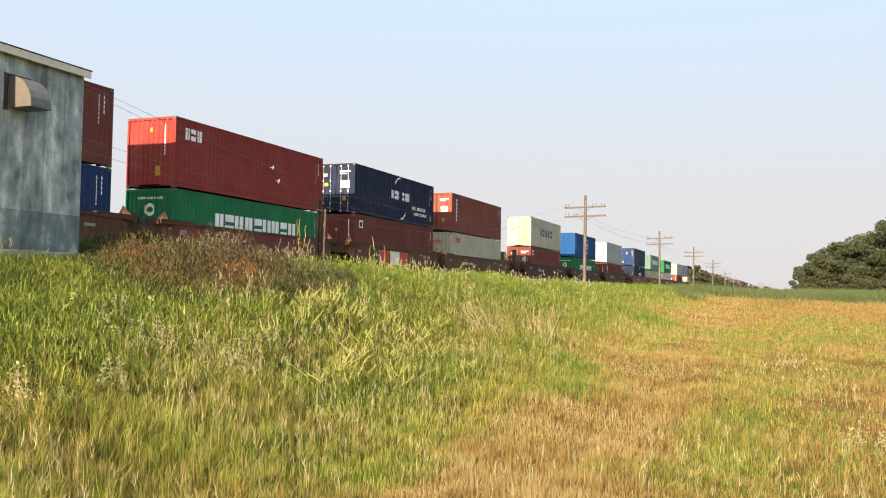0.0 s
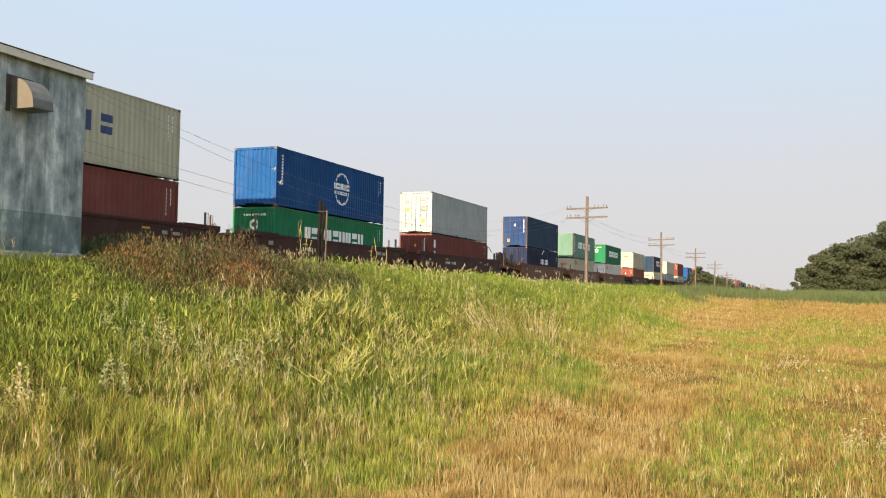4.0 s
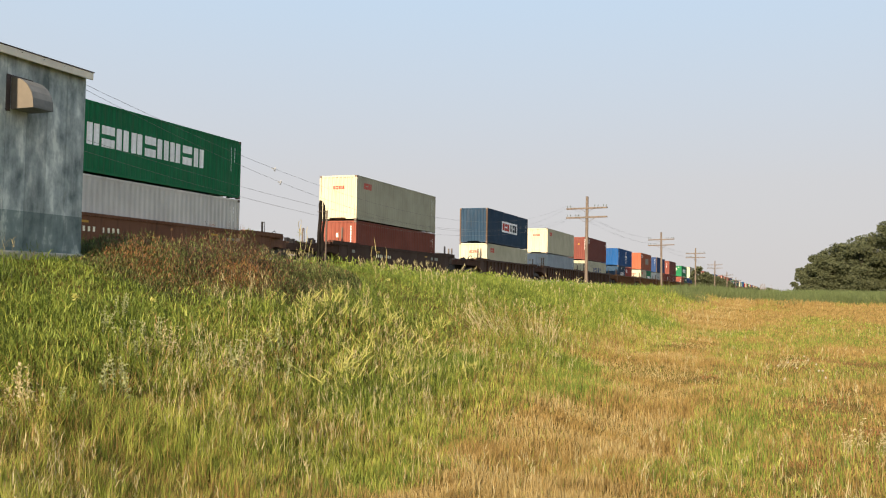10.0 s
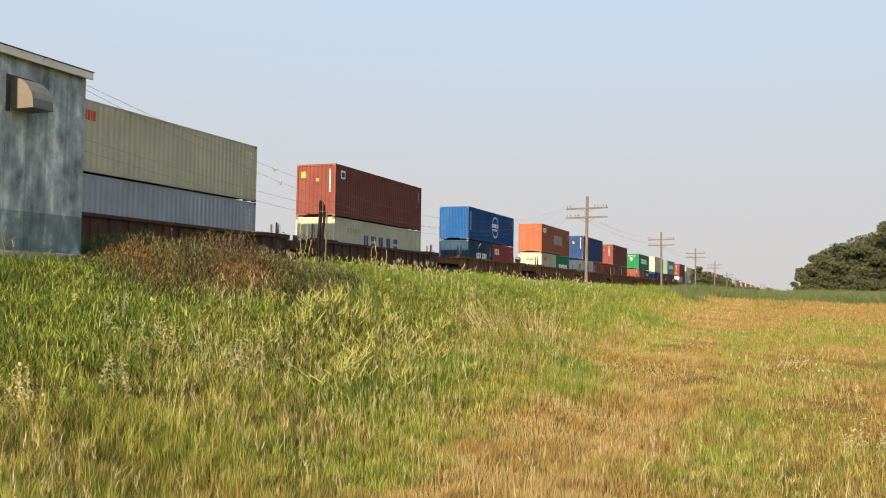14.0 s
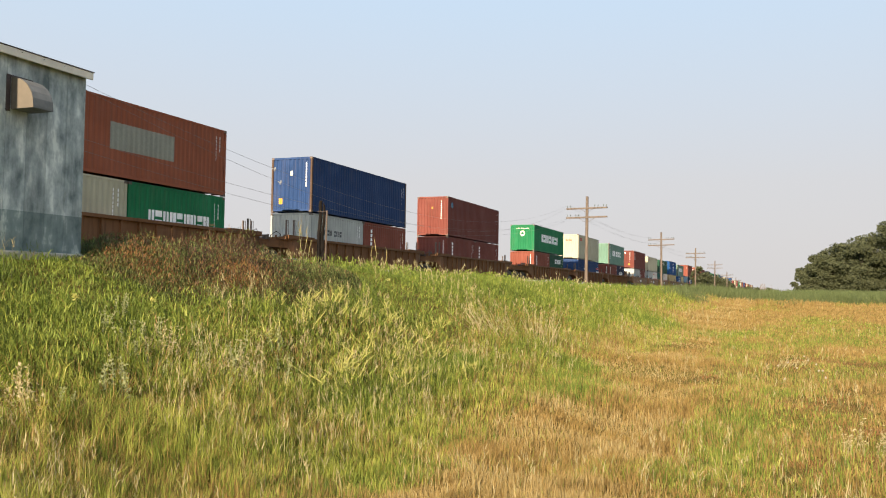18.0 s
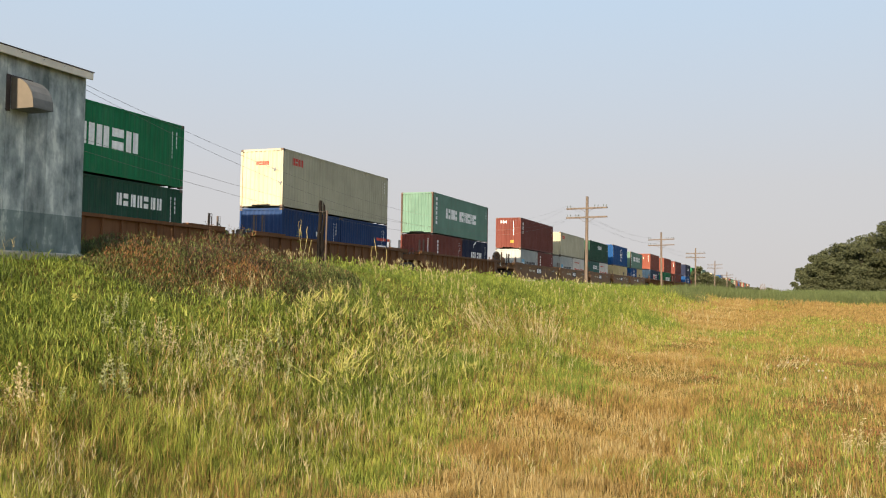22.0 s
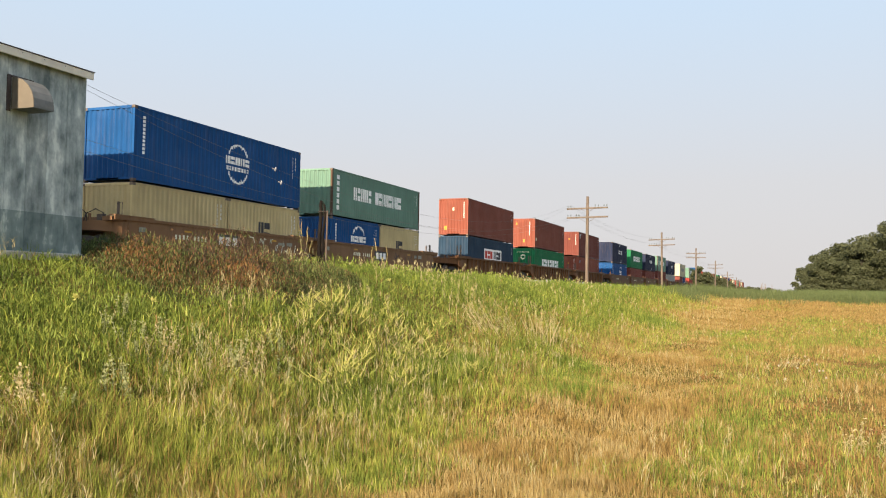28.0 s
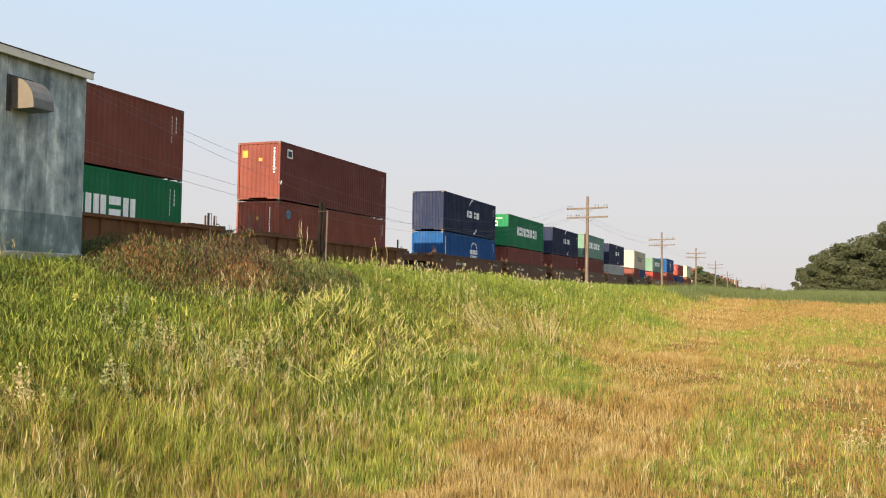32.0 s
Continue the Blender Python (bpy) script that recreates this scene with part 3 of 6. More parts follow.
# each stack: place of its middle along the railway at the start; upper box; lower boxes (colour, design, doors, high)
STACKS = [
    (19.35, ("maroon", "plate", False, HC), [("royal", "stripe", False, HC)]),
    (35.09, ("red", "three", False, HC), [("green", "bloc", False, STD)]),
    (51.04, ("navy", "swoosh", True, HC), [("maroon", "plate", False, HC)]),
    (66.91, ("rust", "upright", True, HC), [("grey", "small_red", False, HC)]),
    (88.89, ("grey", "dark_word", True, HC), [("maroon", "plate", True, HC)]),
    (108.37, ("blue", "globe", False, HC), [("green", "bloc", False, STD)]),
    (128.46, ("light_grey", "", True, HC), [("maroon", "two_plates", False, STD)]),
    (152.79, ("royal", "muted", False, HC), [("navy", "swoosh", False, HC)]),
    (172.5, ("sea_green", "white_word", False, HC), [("grey", "small_red", False, STD)]),
    (192.05, ("green", "bloc", False, STD), [("white", "small_red", True, STD)]),
    (215.79, ("grey", "small_red", False, STD), [("rust", "stripe", False, STD)]),
    (239.57, ("slate", "panel", False, HC), [("cream", "small_red", False, STD)]),
    (259.35, ("cream", "small_red", False, STD), [("blue_grey", "", True, STD)]),
    (279.21, ("maroon", "plate", False, HC), [("grey", "dark_word", False, STD)]),
    (300.95, ("blue", "globe", False, STD), [("slate", "swoosh", False, STD), ("red", "three", False, STD)]),
    (323.01, ("orange", "two_colour", False, HC), [("grey", "small_red", False, STD), ("green", "bloc", False, STD)]),
    (342.73, ("royal", "stripe", False, HC), [("light_grey", "black_line", False, STD), ("rust", "upright", False, STD)]),
    (362.55, ("maroon", "upright_small", False, HC), [("maroon", "upright", False, STD), ("maroon", "upright", False, STD)]),
    (386.26, ("green", "bloc", False, STD), [("rust", "upright", False, STD), ("dark_green", "serif", False, STD)]),
    (406.05, ("grey", "small_red", False, HC), [("royal", "graffiti", False, STD), ("royal", "flag", False, STD)]),
    (425.75, ("sea_green", "white_word", False, HC), [("maroon", "upright", False, STD), ("navy", "swoosh", False, STD)]),
    (447.67, ("maroon", "tex", False, HC), [("light_grey", "star", False, STD), ("maroon", "upright", False, STD)]),
    (463.26, ("cream", "small_red", False, STD), [("light_grey", "star", False, STD), ("white", "red_word", False, STD)]),
    (478.75, ("dark_green", "serif", False, STD), [("teal", "serif", False, STD), ("white", "red_word", False, STD)]),
    (494.86, ("blue", "globe", False, HC), [("tan", "", False, STD), ("tan", "black_m", False, STD)]),
    (510.42, ("sea_green", "white_word", False, STD), [("blue", "globe", False, STD), ("tan", "black_m", False, STD)]),
    (532.35, ("rust", "stripe", False, HC), [("slate", "panel", False, HC)]),
    (551.91, ("rust", "three_small", False, HC), [("green", "bloc", False, HC)]),
    (571.47, ("maroon", "plate", False, HC), [("rust", "upright_small", False, HC)]),
    (593.40, ("navy", "swoosh", False, HC), [("blue", "globe", False, HC)]),
    (609.30, ("green", "bloc", False, HC), [("maroon", "", False, STD)]),
    (625.20, ("navy", "swoosh", False, HC), [("maroon", "", False, STD)]),
    (641.20, ("sea_green", "white_word", False, HC), [("maroon", "", False, HC)]),
    (657.20, ("navy", "swoosh", False, HC), [("light_grey", "", True, STD)]),
    (679.10, ("cream", "dark_word", False, HC), [("maroon", "", False, STD), ("royal", "flag", False, STD)]),
    (701.00, ("sea_green", "white_word", False, STD), [("red", "", False, STD)]),
    (721.00, ("blue", "globe", False, HC), [("maroon", "", False, HC)]),
    (741.00, ("red", "three", False, STD), [("royal", "", False, STD)]),
    (761.00, ("cream", "small_red", False, HC), [("rust", "", False, STD)]),
    (783.00, ("maroon", "", False, HC), [("grey", "", False, STD)]),
    (803.00, ("green", "bloc", False, HC), [("rust", "", False, STD)]),
    (823.00, ("grey", "", False, HC), [("maroon", "", False, STD)]),
    (845.00, ("rust", "", False, HC), [("slate", "", False, STD)]),
    (865.00, ("blue", "globe", False, HC), [("orange", "", False, STD)]),
    (885.00, ("maroon", "", False, HC), [("maroon", "", False, STD)]),
    (907.00, ("cream", "", False, HC), [("rust", "", False, STD)]),
    (927.00, ("red", "", False, HC), [("grey", "", False, STD)]),
    (947.00, ("sea_green", "", False, HC), [("maroon", "", False, STD)]),
    (969.00, ("rust", "", False, HC), [("navy", "", False, STD)]),
    (989.00, ("grey", "", False, HC), [("red", "", False, STD)]),
    (1009.00, ("maroon", "", False, HC), [("rust", "", False, STD)]),
]
# sets of well cars that are joined: first stack, last stack, make
SETS = [(0, 3, "tan_old"), (4, 6, "dark"), (7, 9, "brown"), (10, 10, "black"), (11, 13, "ribbed_dark"), (14, 14, "ribbed"), (15, 17, "ribbed"),
        (18, 20, "ribbed"), (21, 25, "tan"), (26, 28, "ribbed"), (29, 33, "tan_old"), (34, 34, "black"), (35, 38, "tan"), (39, 41, "ribbed"), (42, 44, "tan"),
        (45, 47, "ribbed_dark"), (48, 50, "tan")]
CAR = {"tan": weathered("car_tan", (0.205, 0.115, 0.062), (0.10, 0.058, 0.036), wear=0.6), "brown": weathered("car_red_brown", (0.165, 0.078, 0.045), (0.06, 0.036, 0.026), wear=0.7), "tan_old": weathered("car_old_tan", (0.105, 0.056, 0.032), (0.05, 0.03, 0.025), wear=0.8),
       "dark": weathered("car_dark", (0.06, 0.028, 0.024), (0.03, 0.022, 0.02), wear=0.6), "black": weathered("car_black", (0.065, 0.038, 0.028), (0.03, 0.022, 0.02), wear=0.6),
       "ribbed": weathered("car_brown", (0.15, 0.073, 0.035), (0.06, 0.036, 0.02), wear=0.8), "ribbed_dark": weathered("car_umber", (0.075, 0.042, 0.03), (0.03, 0.02, 0.018), wear=0.8)}
SAY = {"tan": "golden tan plain-sided", "brown": "reddish brown plain-sided", "tan_old": "dirty brown plain-sided", "dark": "dark brown plain-sided", "black": "blackish brown low-sided",
       "ribbed": "rusty brown rib-sided", "ribbed_dark": "dark umber rib-sided"}
guide_mat = plain("faded_orange_guide", (0.32, 0.12, 0.045), 0.7, 0, 14, 0.35)
TOP = 1.55            # top chord of a well car over the rails


def sill(half, ribs, s):
    def make():
        bm = bmesh.new()
        w = 1.42
        web = w - 0.11 if ribs else w
        a, b = sorted((s * web, s * (web - 0.03)))
        box(bm, a, b, -half, half, 0.32, TOP - 0.1)
        a, b = sorted((s * (w + 0.05), s * (w - 0.15)))
        box(bm, a, b, -half - 0.3, half + 0.3, TOP - 0.12 if ribs else TOP - 0.1, TOP)
        a, b = sorted((s * (w + 0.04), s * (w - 0.25)))
        box(bm, a, b, -half + 0.2, half - 0.2, 0.24, 0.32)
        if ribs:
            n = int(half * 2 / 0.95)
            for i in range(n + 1):
                y = -half + 0.15 + (2 * half - 0.3) * i / n
                a, b = sorted((s * (web + 0.002), s * (w - 0.005)))
                box(bm, a, b, y - 0.035, y + 0.035, 0.33, TOP - 0.122)
        else:
            for y in (-half + 0.5, -half / 3, half / 3, half - 0.5):
                a, b = sorted((s * (w + 0.001), s * (w + 0.012)))
                box(bm, a, b, y - 0.02, y + 0.02, 0.33, TOP - 0.102)
        return bm
    return stored(("side_sill", half, ribs, s), make)


def end_deck(half, end, t):
    """The platform between the well and the truck, narrowing to the joint."""
    def make():
        bm = bmesh.new()
        n = 5
        ys = [half + (end - half) * i / n for i in range(n + 1)]
        ws = [1.40, 1.38, 1.25, 1.0, 0.75, 0.55]
        lo = [0.5, 0.75, 0.98, 1.0, 1.0, 1.0]
        rings = []
        for y, w, l in zip(ys, ws, lo):
            rings.append([bm.verts.new(p) for p in ((-w, t * y, l), (w, t * y, l), (w, t * y, TOP - 0.18), (-w, t * y, TOP - 0.18))])
        for q, r in zip(rings, rings[1:]):
            for k in range(4):
                bm.faces.new((q[k], q[(k + 1) % 4], r[(k + 1) % 4], r[k]))
        bm.faces.new(rings[0])
        bm.faces.new(rings[-1])
        a, b = sorted((t * (half - 0.05), t * (half + 0.12)))
        box(bm, -1.4, 1.4, a, b, 0.5, TOP + 0.03)
        for s in (-1, 1):
            a, b = sorted((s * 0.95, s * 1.4))
            c, d = sorted((t * (half + 0.2), t * (half + (end - half) * 0.55)))
            box(bm, a, b, c, d, TOP - 0.17, TOP - 0.02)
            # stepped side plate over the chord
            a, b = sorted((s * 1.475, s * 1.44))
            c, d = sorted((t * (half - 1.35), t * (half + (end - half) * 0.5)))
            box(bm, a, b, c, d, TOP - 0.12, TOP + 0.03)
            a, b = sorted((s * 1.5, s * 1.2))
            box(bm, a, b, c, d, TOP + 0.031, TOP + 0.06)
            for f in (0.2, 0.5, 0.8):
                y = t * (half + (end - half) * f)
                box(bm, s * 0.75 - 0.03, s * 0.75 + 0.03, y - 0.05, y + 0.05, TOP - 0.18, TOP + 0.06)
        return bm
    return stored(("end_deck", half, end, t), make)


def wheel_mesh():
    def make():
        bm = bmesh.new()
        for x0, x1, r in ((-0.07, 0.07, 0.42), (-0.075, -0.045, 0.445), (-0.09, 0.09, 0.12)):
            ring = [[bm.verts.new((x, r * math.cos(6.28319 * k / 20), r * math.sin(6.28319 * k / 20))) for k in range(20)] for x in (x0, x1)]
            for k in range(20):
                bm.faces.new((ring[0][k], ring[0][(k + 1) % 20], ring[1][(k + 1) % 20], ring[1][k]))
            bm.faces.new(ring[0][::-1])
            bm.faces.new(ring[1])
        return bm
    return stored(("wheel",), make)


def truck_frame(s):
    def make():
        bm = bmesh.new()
        a, b = sorted((s * 0.94, s * 1.08))
        pts = [(-1.15, 0.36, 0.56), (-0.55, 0.55, 0.78), (0.55, 0.55, 0.78), (1.15, 0.36, 0.56)]
        rows = [[bm.verts.new((x, y, z)) for x in (a, b) for z in (z0, z1)] for y, z0, z1 in pts]
        for q, r in zip(rows, rows[1:]):
            for i, j in ((0, 1), (1, 3), (3, 2), (2, 0)):
                bm.faces.new((q[i], q[j], r[j], r[i]))
        box(bm, a, b, -0.55, 0.55, 0.22, 0.36)
        for y in (-0.32, 0.18):
            box(bm, a, b, y, y + 0.14, 0.36, 0.6)
        for y in (-0.9, 0.9):
            box(bm, a - 0.02, b + 0.02, y - 0.13, y + 0.13, 0.3, 0.56)
        return bm
    return stored(("side_frame", s), make)


def truck(thing, y):
    bm = bmesh.new()
    box(bm, -1.0, 1.0, y - 0.2, y + 0.2, 0.5, 0.74)
    box(bm, -0.4, 0.4, y - 0.3, y + 0.3, 0.74, 1.0)
    t = part("truck", bm, steel_dark, thing, "dark steel bogie")
    for s in (-1, 1):
        share("side_frame", truck_frame(s), steel_dark, t, "", pose(0, y, 0))
        for k in (-0.9, 0.9):
            share("wheel", wheel_mesh(), casting_mat, t, "rusty steel wheel", pose(s * 0.76, y + k, 0.445, 0, 0, 0 if s > 0 else 180))


def tall_post(thing, x, y, low, high, mat, wide=0.045):
    part("stand_post", bevelled(x - wide, x + wide, y - wide, y + wide, TOP + low, TOP + high, 0.008), mat, thing, "upright steel post")


def brake_gear(thing, end, t, mat):
    """Hand brake, its housing, the air tank and posts on the platform; t is the way outward."""
    y = end + 0.45
    bm = bmesh.new()
    x0, z0, r = 0.35, TOP + 0.60, 0.30
    for k in range(18):
        a, b = 6.28319 * k / 18, 6.28319 * (k + 1) / 18
        tube(bm, [(x0 + r * math.cos(a), t * y, z0 + r * math.sin(a)), (x0 + r * math.cos(b), t * y, z0 + r * math.sin(b))], 0.026, 5)
    for k in range(6):
        a = 6.28319 * k / 6 + 0.4
        tube(bm, [(x0, t * y, z0), (x0 + r * math.cos(a), t * y, z0 + r * math.sin(a))], 0.017, 5)
    part("brake_wheel", bm, steel_dark, thing, "spoked hand brake wheel")
    bm = bmesh.new()
    tube(bm, [(x0, t * (y - 0.04), z0), (x0, t * (y - 0.2), z0), (x0, t * (y - 0.85), z0 - 0.12)], 0.27, 12, 0.17)
    part("brake_housing", bm, mat, thing, "rusty conical brake housing")
    a, b = sorted((t * (y - 0.2), t * (y - 0.62)))
    part("end_plate", bevelled(-0.1, 0.6, a, b, TOP - 0.4, TOP + 0.6, 0.03), mat, thing)
    bm = bmesh.new()
    tube(bm, [(0.3, t * (y - 0.85), TOP + 0.16), (0.3, t * (y - 0.93), TOP + 0.16)], 0.26, 14, 0.36)
    tube(bm, [(0.3, t * (y - 0.93), TOP + 0.16), (0.3, t * (y - 1.75), TOP + 0.16)], 0.36, 14)
    tube(bm, [(0.3, t * (y - 1.75), TOP + 0.16), (0.3, t * (y - 1.83), TOP + 0.16)], 0.36, 14, 0.26)
    part("air_reservoir", bm, mat, thing, "rusty brown air tank")
    bm = bmesh.new()
    tube(bm, [(0.7, t * (y - 1.9), TOP + 0.1), (0.75, t * (y - 1.95), TOP + 0.42), (0.8, t * (y - 2.3), TOP + 0.42), (0.8, t * (y - 2.42), TOP + 0.05)], 0.025, 6)
    part("bent_pipe", bm, steel_dark, thing)
    bm = bmesh.new()
    tube(bm, [(0.72, t * (y - 0.05), TOP + 0.66), (0.72, t * (y - 0.05), TOP - 0.34), (0.72, t * (y - 0.5), TOP - 0.34), (0.72, t * (y - 0.5), TOP + 0.82)], 0.022, 6)
    part("handrail", bm, MARK["pale"], thing, "pale painted handrail")
    tall_post(thing, 0.7, t * (y - 0.42), -0.3, 0.88, mat, 0.06)
    tall_post(thing, 0.9, t * (y - 1.35), -0.85, 0.76, casting_mat)
    tall_post(thing, 0.9, t * (y - 1.95), -0.85, 0.78, casting_mat, 0.06)
    part("platform", bevelled(-1.2, 1.3, *sorted((t * (y - 1.8), t * (y - 3.2))), TOP - 0.28, TOP - 0.03, 0.02), mat, thing)
    part("truss", bevelled(-1.1, 1.2, *sorted((t * (y - 0.1), t * (y - 1.9))), TOP - 0.5, TOP - 0.36, 0.02), mat, thing)


def brake_stand(thing, y):
    """A hand brake wheel on a slim stand at the end of a single car."""
    bm = bmesh.new()
    x0, z0, r = 0.3, TOP + 0.42, 0.28
    for k in range(18):
        a, b = 6.28319 * k / 18, 6.28319 * (k + 1) / 18
        tube(bm, [(x0 + r * math.cos(a), y, z0 + r * math.sin(a)), (x0 + r * math.cos(b), y, z0 + r * math.sin(b))], 0.03, 5)
    for k in range(6):
        a = 6.28319 * k / 6 + 0.4
        tube(bm, [(x0, y, z0), (x0 + r * math.cos(a), y, z0 + r * math.sin(a))], 0.018, 5)
    part("brake_wheel", bm, steel_dark, thing, "spoked hand brake wheel")
    part("brake_stand", bevelled(0.16, 0.44, y - 0.32, y - 0.06, TOP - 0.5, TOP + 0.5, 0.04), steel_dark, thing)


def deck_fittings(thing, half, end, t, seed):
    """Hoses, small boxes and brackets on the platform at one end of a unit."""
    rnd = random.Random(seed)
    y = t * (half + 0.3 + 0.35 * (end - half))
    bm = bmesh.new()
    tube(bm, [(0.9, y, TOP - 0.2), (0.95, y + 0.05, TOP + 0.1), (0.95, y + t * 0.35, TOP + 0.22), (0.9, y + t * 0.75, TOP + 0.02), (0.85, y + t * 0.8, TOP - 0.25)], 0.022, 6)
    part("air_hose", bm, steel_dark, thing, "black rubber air hose")
    for k in range(3):
        x, yy, w, h = rnd.uniform(-0.9, 0.9), y + t * rnd.uniform(-0.3, 0.6) * (end - half), rnd.uniform(0.08, 0.2), rnd.uniform(0.08, 0.3)
        part("bracket", bevelled(x - w, x + w, yy - 0.1, yy + 0.1, TOP - 0.19, TOP - 0.1 + h, 0.015), casting_mat if k else steel_dark, thing)


def hitch_stand(thing, y, t):
    """A pair of thick dark uprights with a bent pipe at a car's end."""
    for k in (-0.25, 0.25):
        part("stand_post", bevelled(0.2, 0.42, y + k - 0.09, y + k + 0.09, TOP - 0.2, TOP + 1.22, 0.02), steel_dark, thing, "thick black upright")
    part("stand_cap", bevelled(0.2, 0.42, y - 0.34, y + 0.34, TOP + 1.14, TOP + 1.26, 0.02), steel_dark, thing)
    bm = bmesh.new()
    tube(bm, [(0.3, y + t * 0.3, TOP + 1.2), (0.3, y + t * 1.0, TOP + 1.18), (0.3, y + t * 1.75, TOP + 0.8)], 0.028, 6)
    part("bent_pipe", bm, steel_dark, thing)
    for k, h in ((0.5, 0.66), (1.0, 0.75), (1.75, 0.8)):
        tall_post(thing, 1.0, y + t * k, -0.8, h, casting_mat)


def guide_posts(thing, y, tall, mat):
    for x in (-1.25, 1.25):
        bm = bmesh.new()
        box(bm, x - 0.03, x + 0.03, y - 0.04, y + 0.04, TOP - 0.05, TOP + tall)
        box(bm, x - 0.09, x + 0.09, y - 0.1, y + 0.1, TOP - 0.05, TOP + 0.08)
        tube(bm, [(x, y + 0.1, TOP + tall - 0.02), (x, y + 0.2, TOP + tall), (x, y + 0.2, TOP)], 0.014, 5)
        part("guide_post", bm, casting_mat, thing, "upright steel container guide post")


def scrawl(thing, y0, y1, z0, z1, col, seed, n=14):
    """Loose spray-paint strokes on the side of a car."""
    rnd = random.Random(seed)
    bm = bmesh.new()
    for i in range(n):
        y = y0 + (y1 - y0) * (i + rnd.random()) / n
        z = rnd.uniform(z0, z1 - 0.15)
        pts = [(y, z)]
        for _ in range(4):
            pts.append((pts[-1][0] + rnd.uniform(-0.18, 0.28), min(z1, max(z0, pts[-1][1] + rnd.uniform(-0.35, 0.35)))))
        for (ya, za), (yb, zb) in zip(pts, pts[1:]):
            dy, dz = yb - ya, zb - za
            k = 0.022 / max(0.02, math.hypot(dy, dz))
            v = [bm.verts.new((1.4245, p + s * -dz * k, q + s * dy * k)) for p, q, s in ((ya, za, -1), (yb, zb, -1), (yb, zb, 1), (ya, za, 1))]
            bm.faces.new(v)
    tagged(part("spray_paint", bm, MARK[col], thing, "pale spray-paint scrawl"), kind="stuff")


def well_car(make, before, after, first, last, lead_truck, boxes):
    """One unit of a well car; before and after are its ends from its middle, the origin is at rail height."""
    mat = CAR[make]
    thing = empty("well_car", Matrix(), f"{SAY[make]} steel well car carrying stacked containers", "rail car", "well cars of the train")
    pitch = before + after
    half = 6.45 if pitch < 17.5 else 7.5
    ribs = make.startswith("ribbed")
    for s in (-1, 1):
        share("side_sill", sill(half, ribs, s), mat, thing)
    for t, end in ((-1, before), (1, after)):
        share("end_deck", end_deck(half, round(end, 2), t), mat, thing)
    bm = bmesh.new()
    box(bm, -1.275, 1.275, -half + 0.2, half - 0.2, 0.322, 0.335)
    part("floor", bm, mat, thing)
    if lead_truck:
        truck(thing, -before + (1.6 if first else 0))
    truck(thing, after - (1.6 if last else 0))
    for t, on, end in ((-1, first, before), (1, last, after)):
        if on:
            bm = bmesh.new()
            a, b = sorted((t * (end - 0.5), t * (end + 0.62)))
            box(bm, -0.12, 0.12, a, b, 0.78, 0.99)
            a, b = sorted((t * (end + 0.35), t * (end + 0.68)))
            box(bm, -0.2, 0.16, a, b, 0.72, 1.04)
            part("coupler", bm, steel_dark, thing, "dark steel knuckle coupler")
            bm = bmesh.new()
            for z in (0.55, 0.85, 1.15):
                tube(bm, [(1.3, t * (half + 0.5), z), (1.36, t * (half + 0.5), z), (1.36, t * (half + 0.95), z), (1.3, t * (half + 0.95), z)], 0.014, 5)
            for k in (0.5, 0.95):
                tube(bm, [(1.36, t * (half + k), 0.5), (1.36, t * (half + k), TOP + 0.5 * (t < 0))], 0.016, 5)
            part("ladder", bm, mat, thing)
    if first and make in ("tan", "brown"):
        brake_gear(thing, before, -1, mat)
    if first and last and ribs:
        brake_stand(thing, after + 0.3)
    if last and make == "tan_old":
        brake_gear(thing, after - 1.35, 1, mat)
    if ribs or make in ("black", "dark"):
        guide_posts(thing, -half - 0.35, 0.85, mat)
        guide_posts(thing, half + 0.35, 0.6, mat)
        if ribs:
            guide_posts(thing, -half - 1.05, 0.8, mat)
    else:
        for t in (-1, 1):
            if make == "tan_old":
                bm = bmesh.new()
                v = [bm.verts.new(p) for p in ((1.1, t * (half + 0.15), TOP), (1.42, t * (half + 0.15), TOP), (1.42, t * (half + 0.62), TOP), (1.1, t * (half + 0.62), TOP))]
                tip = bm.verts.new((1.26, t * (half + 0.24), TOP + 0.40))
                bm.faces.new(v)
                for i in range(4):
                    bm.faces.new((v[i], v[(i + 1) % 4], tip))
                part("corner_guide", bm, guide_mat, thing, "faded orange corner guide")
            else:
                guide_posts(thing, t * (half + 0.4), 0.55, mat)
    for t, end in ((-1, before), (1, after)):
        deck_fittings(thing, half, end, t, round(before * 31 + after * 7) + t)
    if make == "dark" and (first or last):
        hitch_stand(thing, -half - 1.2 if first else half + 0.9, -1 if first else 1)
    # stencilled marks and painted panels on the side
    def plate(name, y0, y1, z0, z1, col, x=1.4215, label=""):
        bm = bmesh.new()
        box(bm, x - 0.001, x + 0.003, y0, y1, z0, z1)
        part(name, bm, MARK[col], thing, label)
    if not ribs:
        k = random.Random(round(before * 100) + len(boxes))
        if make == "tan":
            plate("sign_panel", -1.1, 0.7, 0.72, 1.28, "black", 1.4225, "black sign panel")
            for i in range(3):
                plate("sign_bar", -0.9 + i * 0.5, -0.56 + i * 0.5, 0.82, 1.18, "white", 1.4275, "white letter bar")
        for i in range(9):
            y = -3.8 + 0.24 * i
            if i != 4:
                plate("number_bar", y, y + 0.11, 0.9, 1.08, "pale")
        for y in (-half + 0.5, 0.9 * half - 1.2, half - 2.6):
            plate("stencil_bar", y, y + k.uniform(0.3, 0.6), 1.05, 1.05 + k.uniform(0.1, 0.22), "grey")
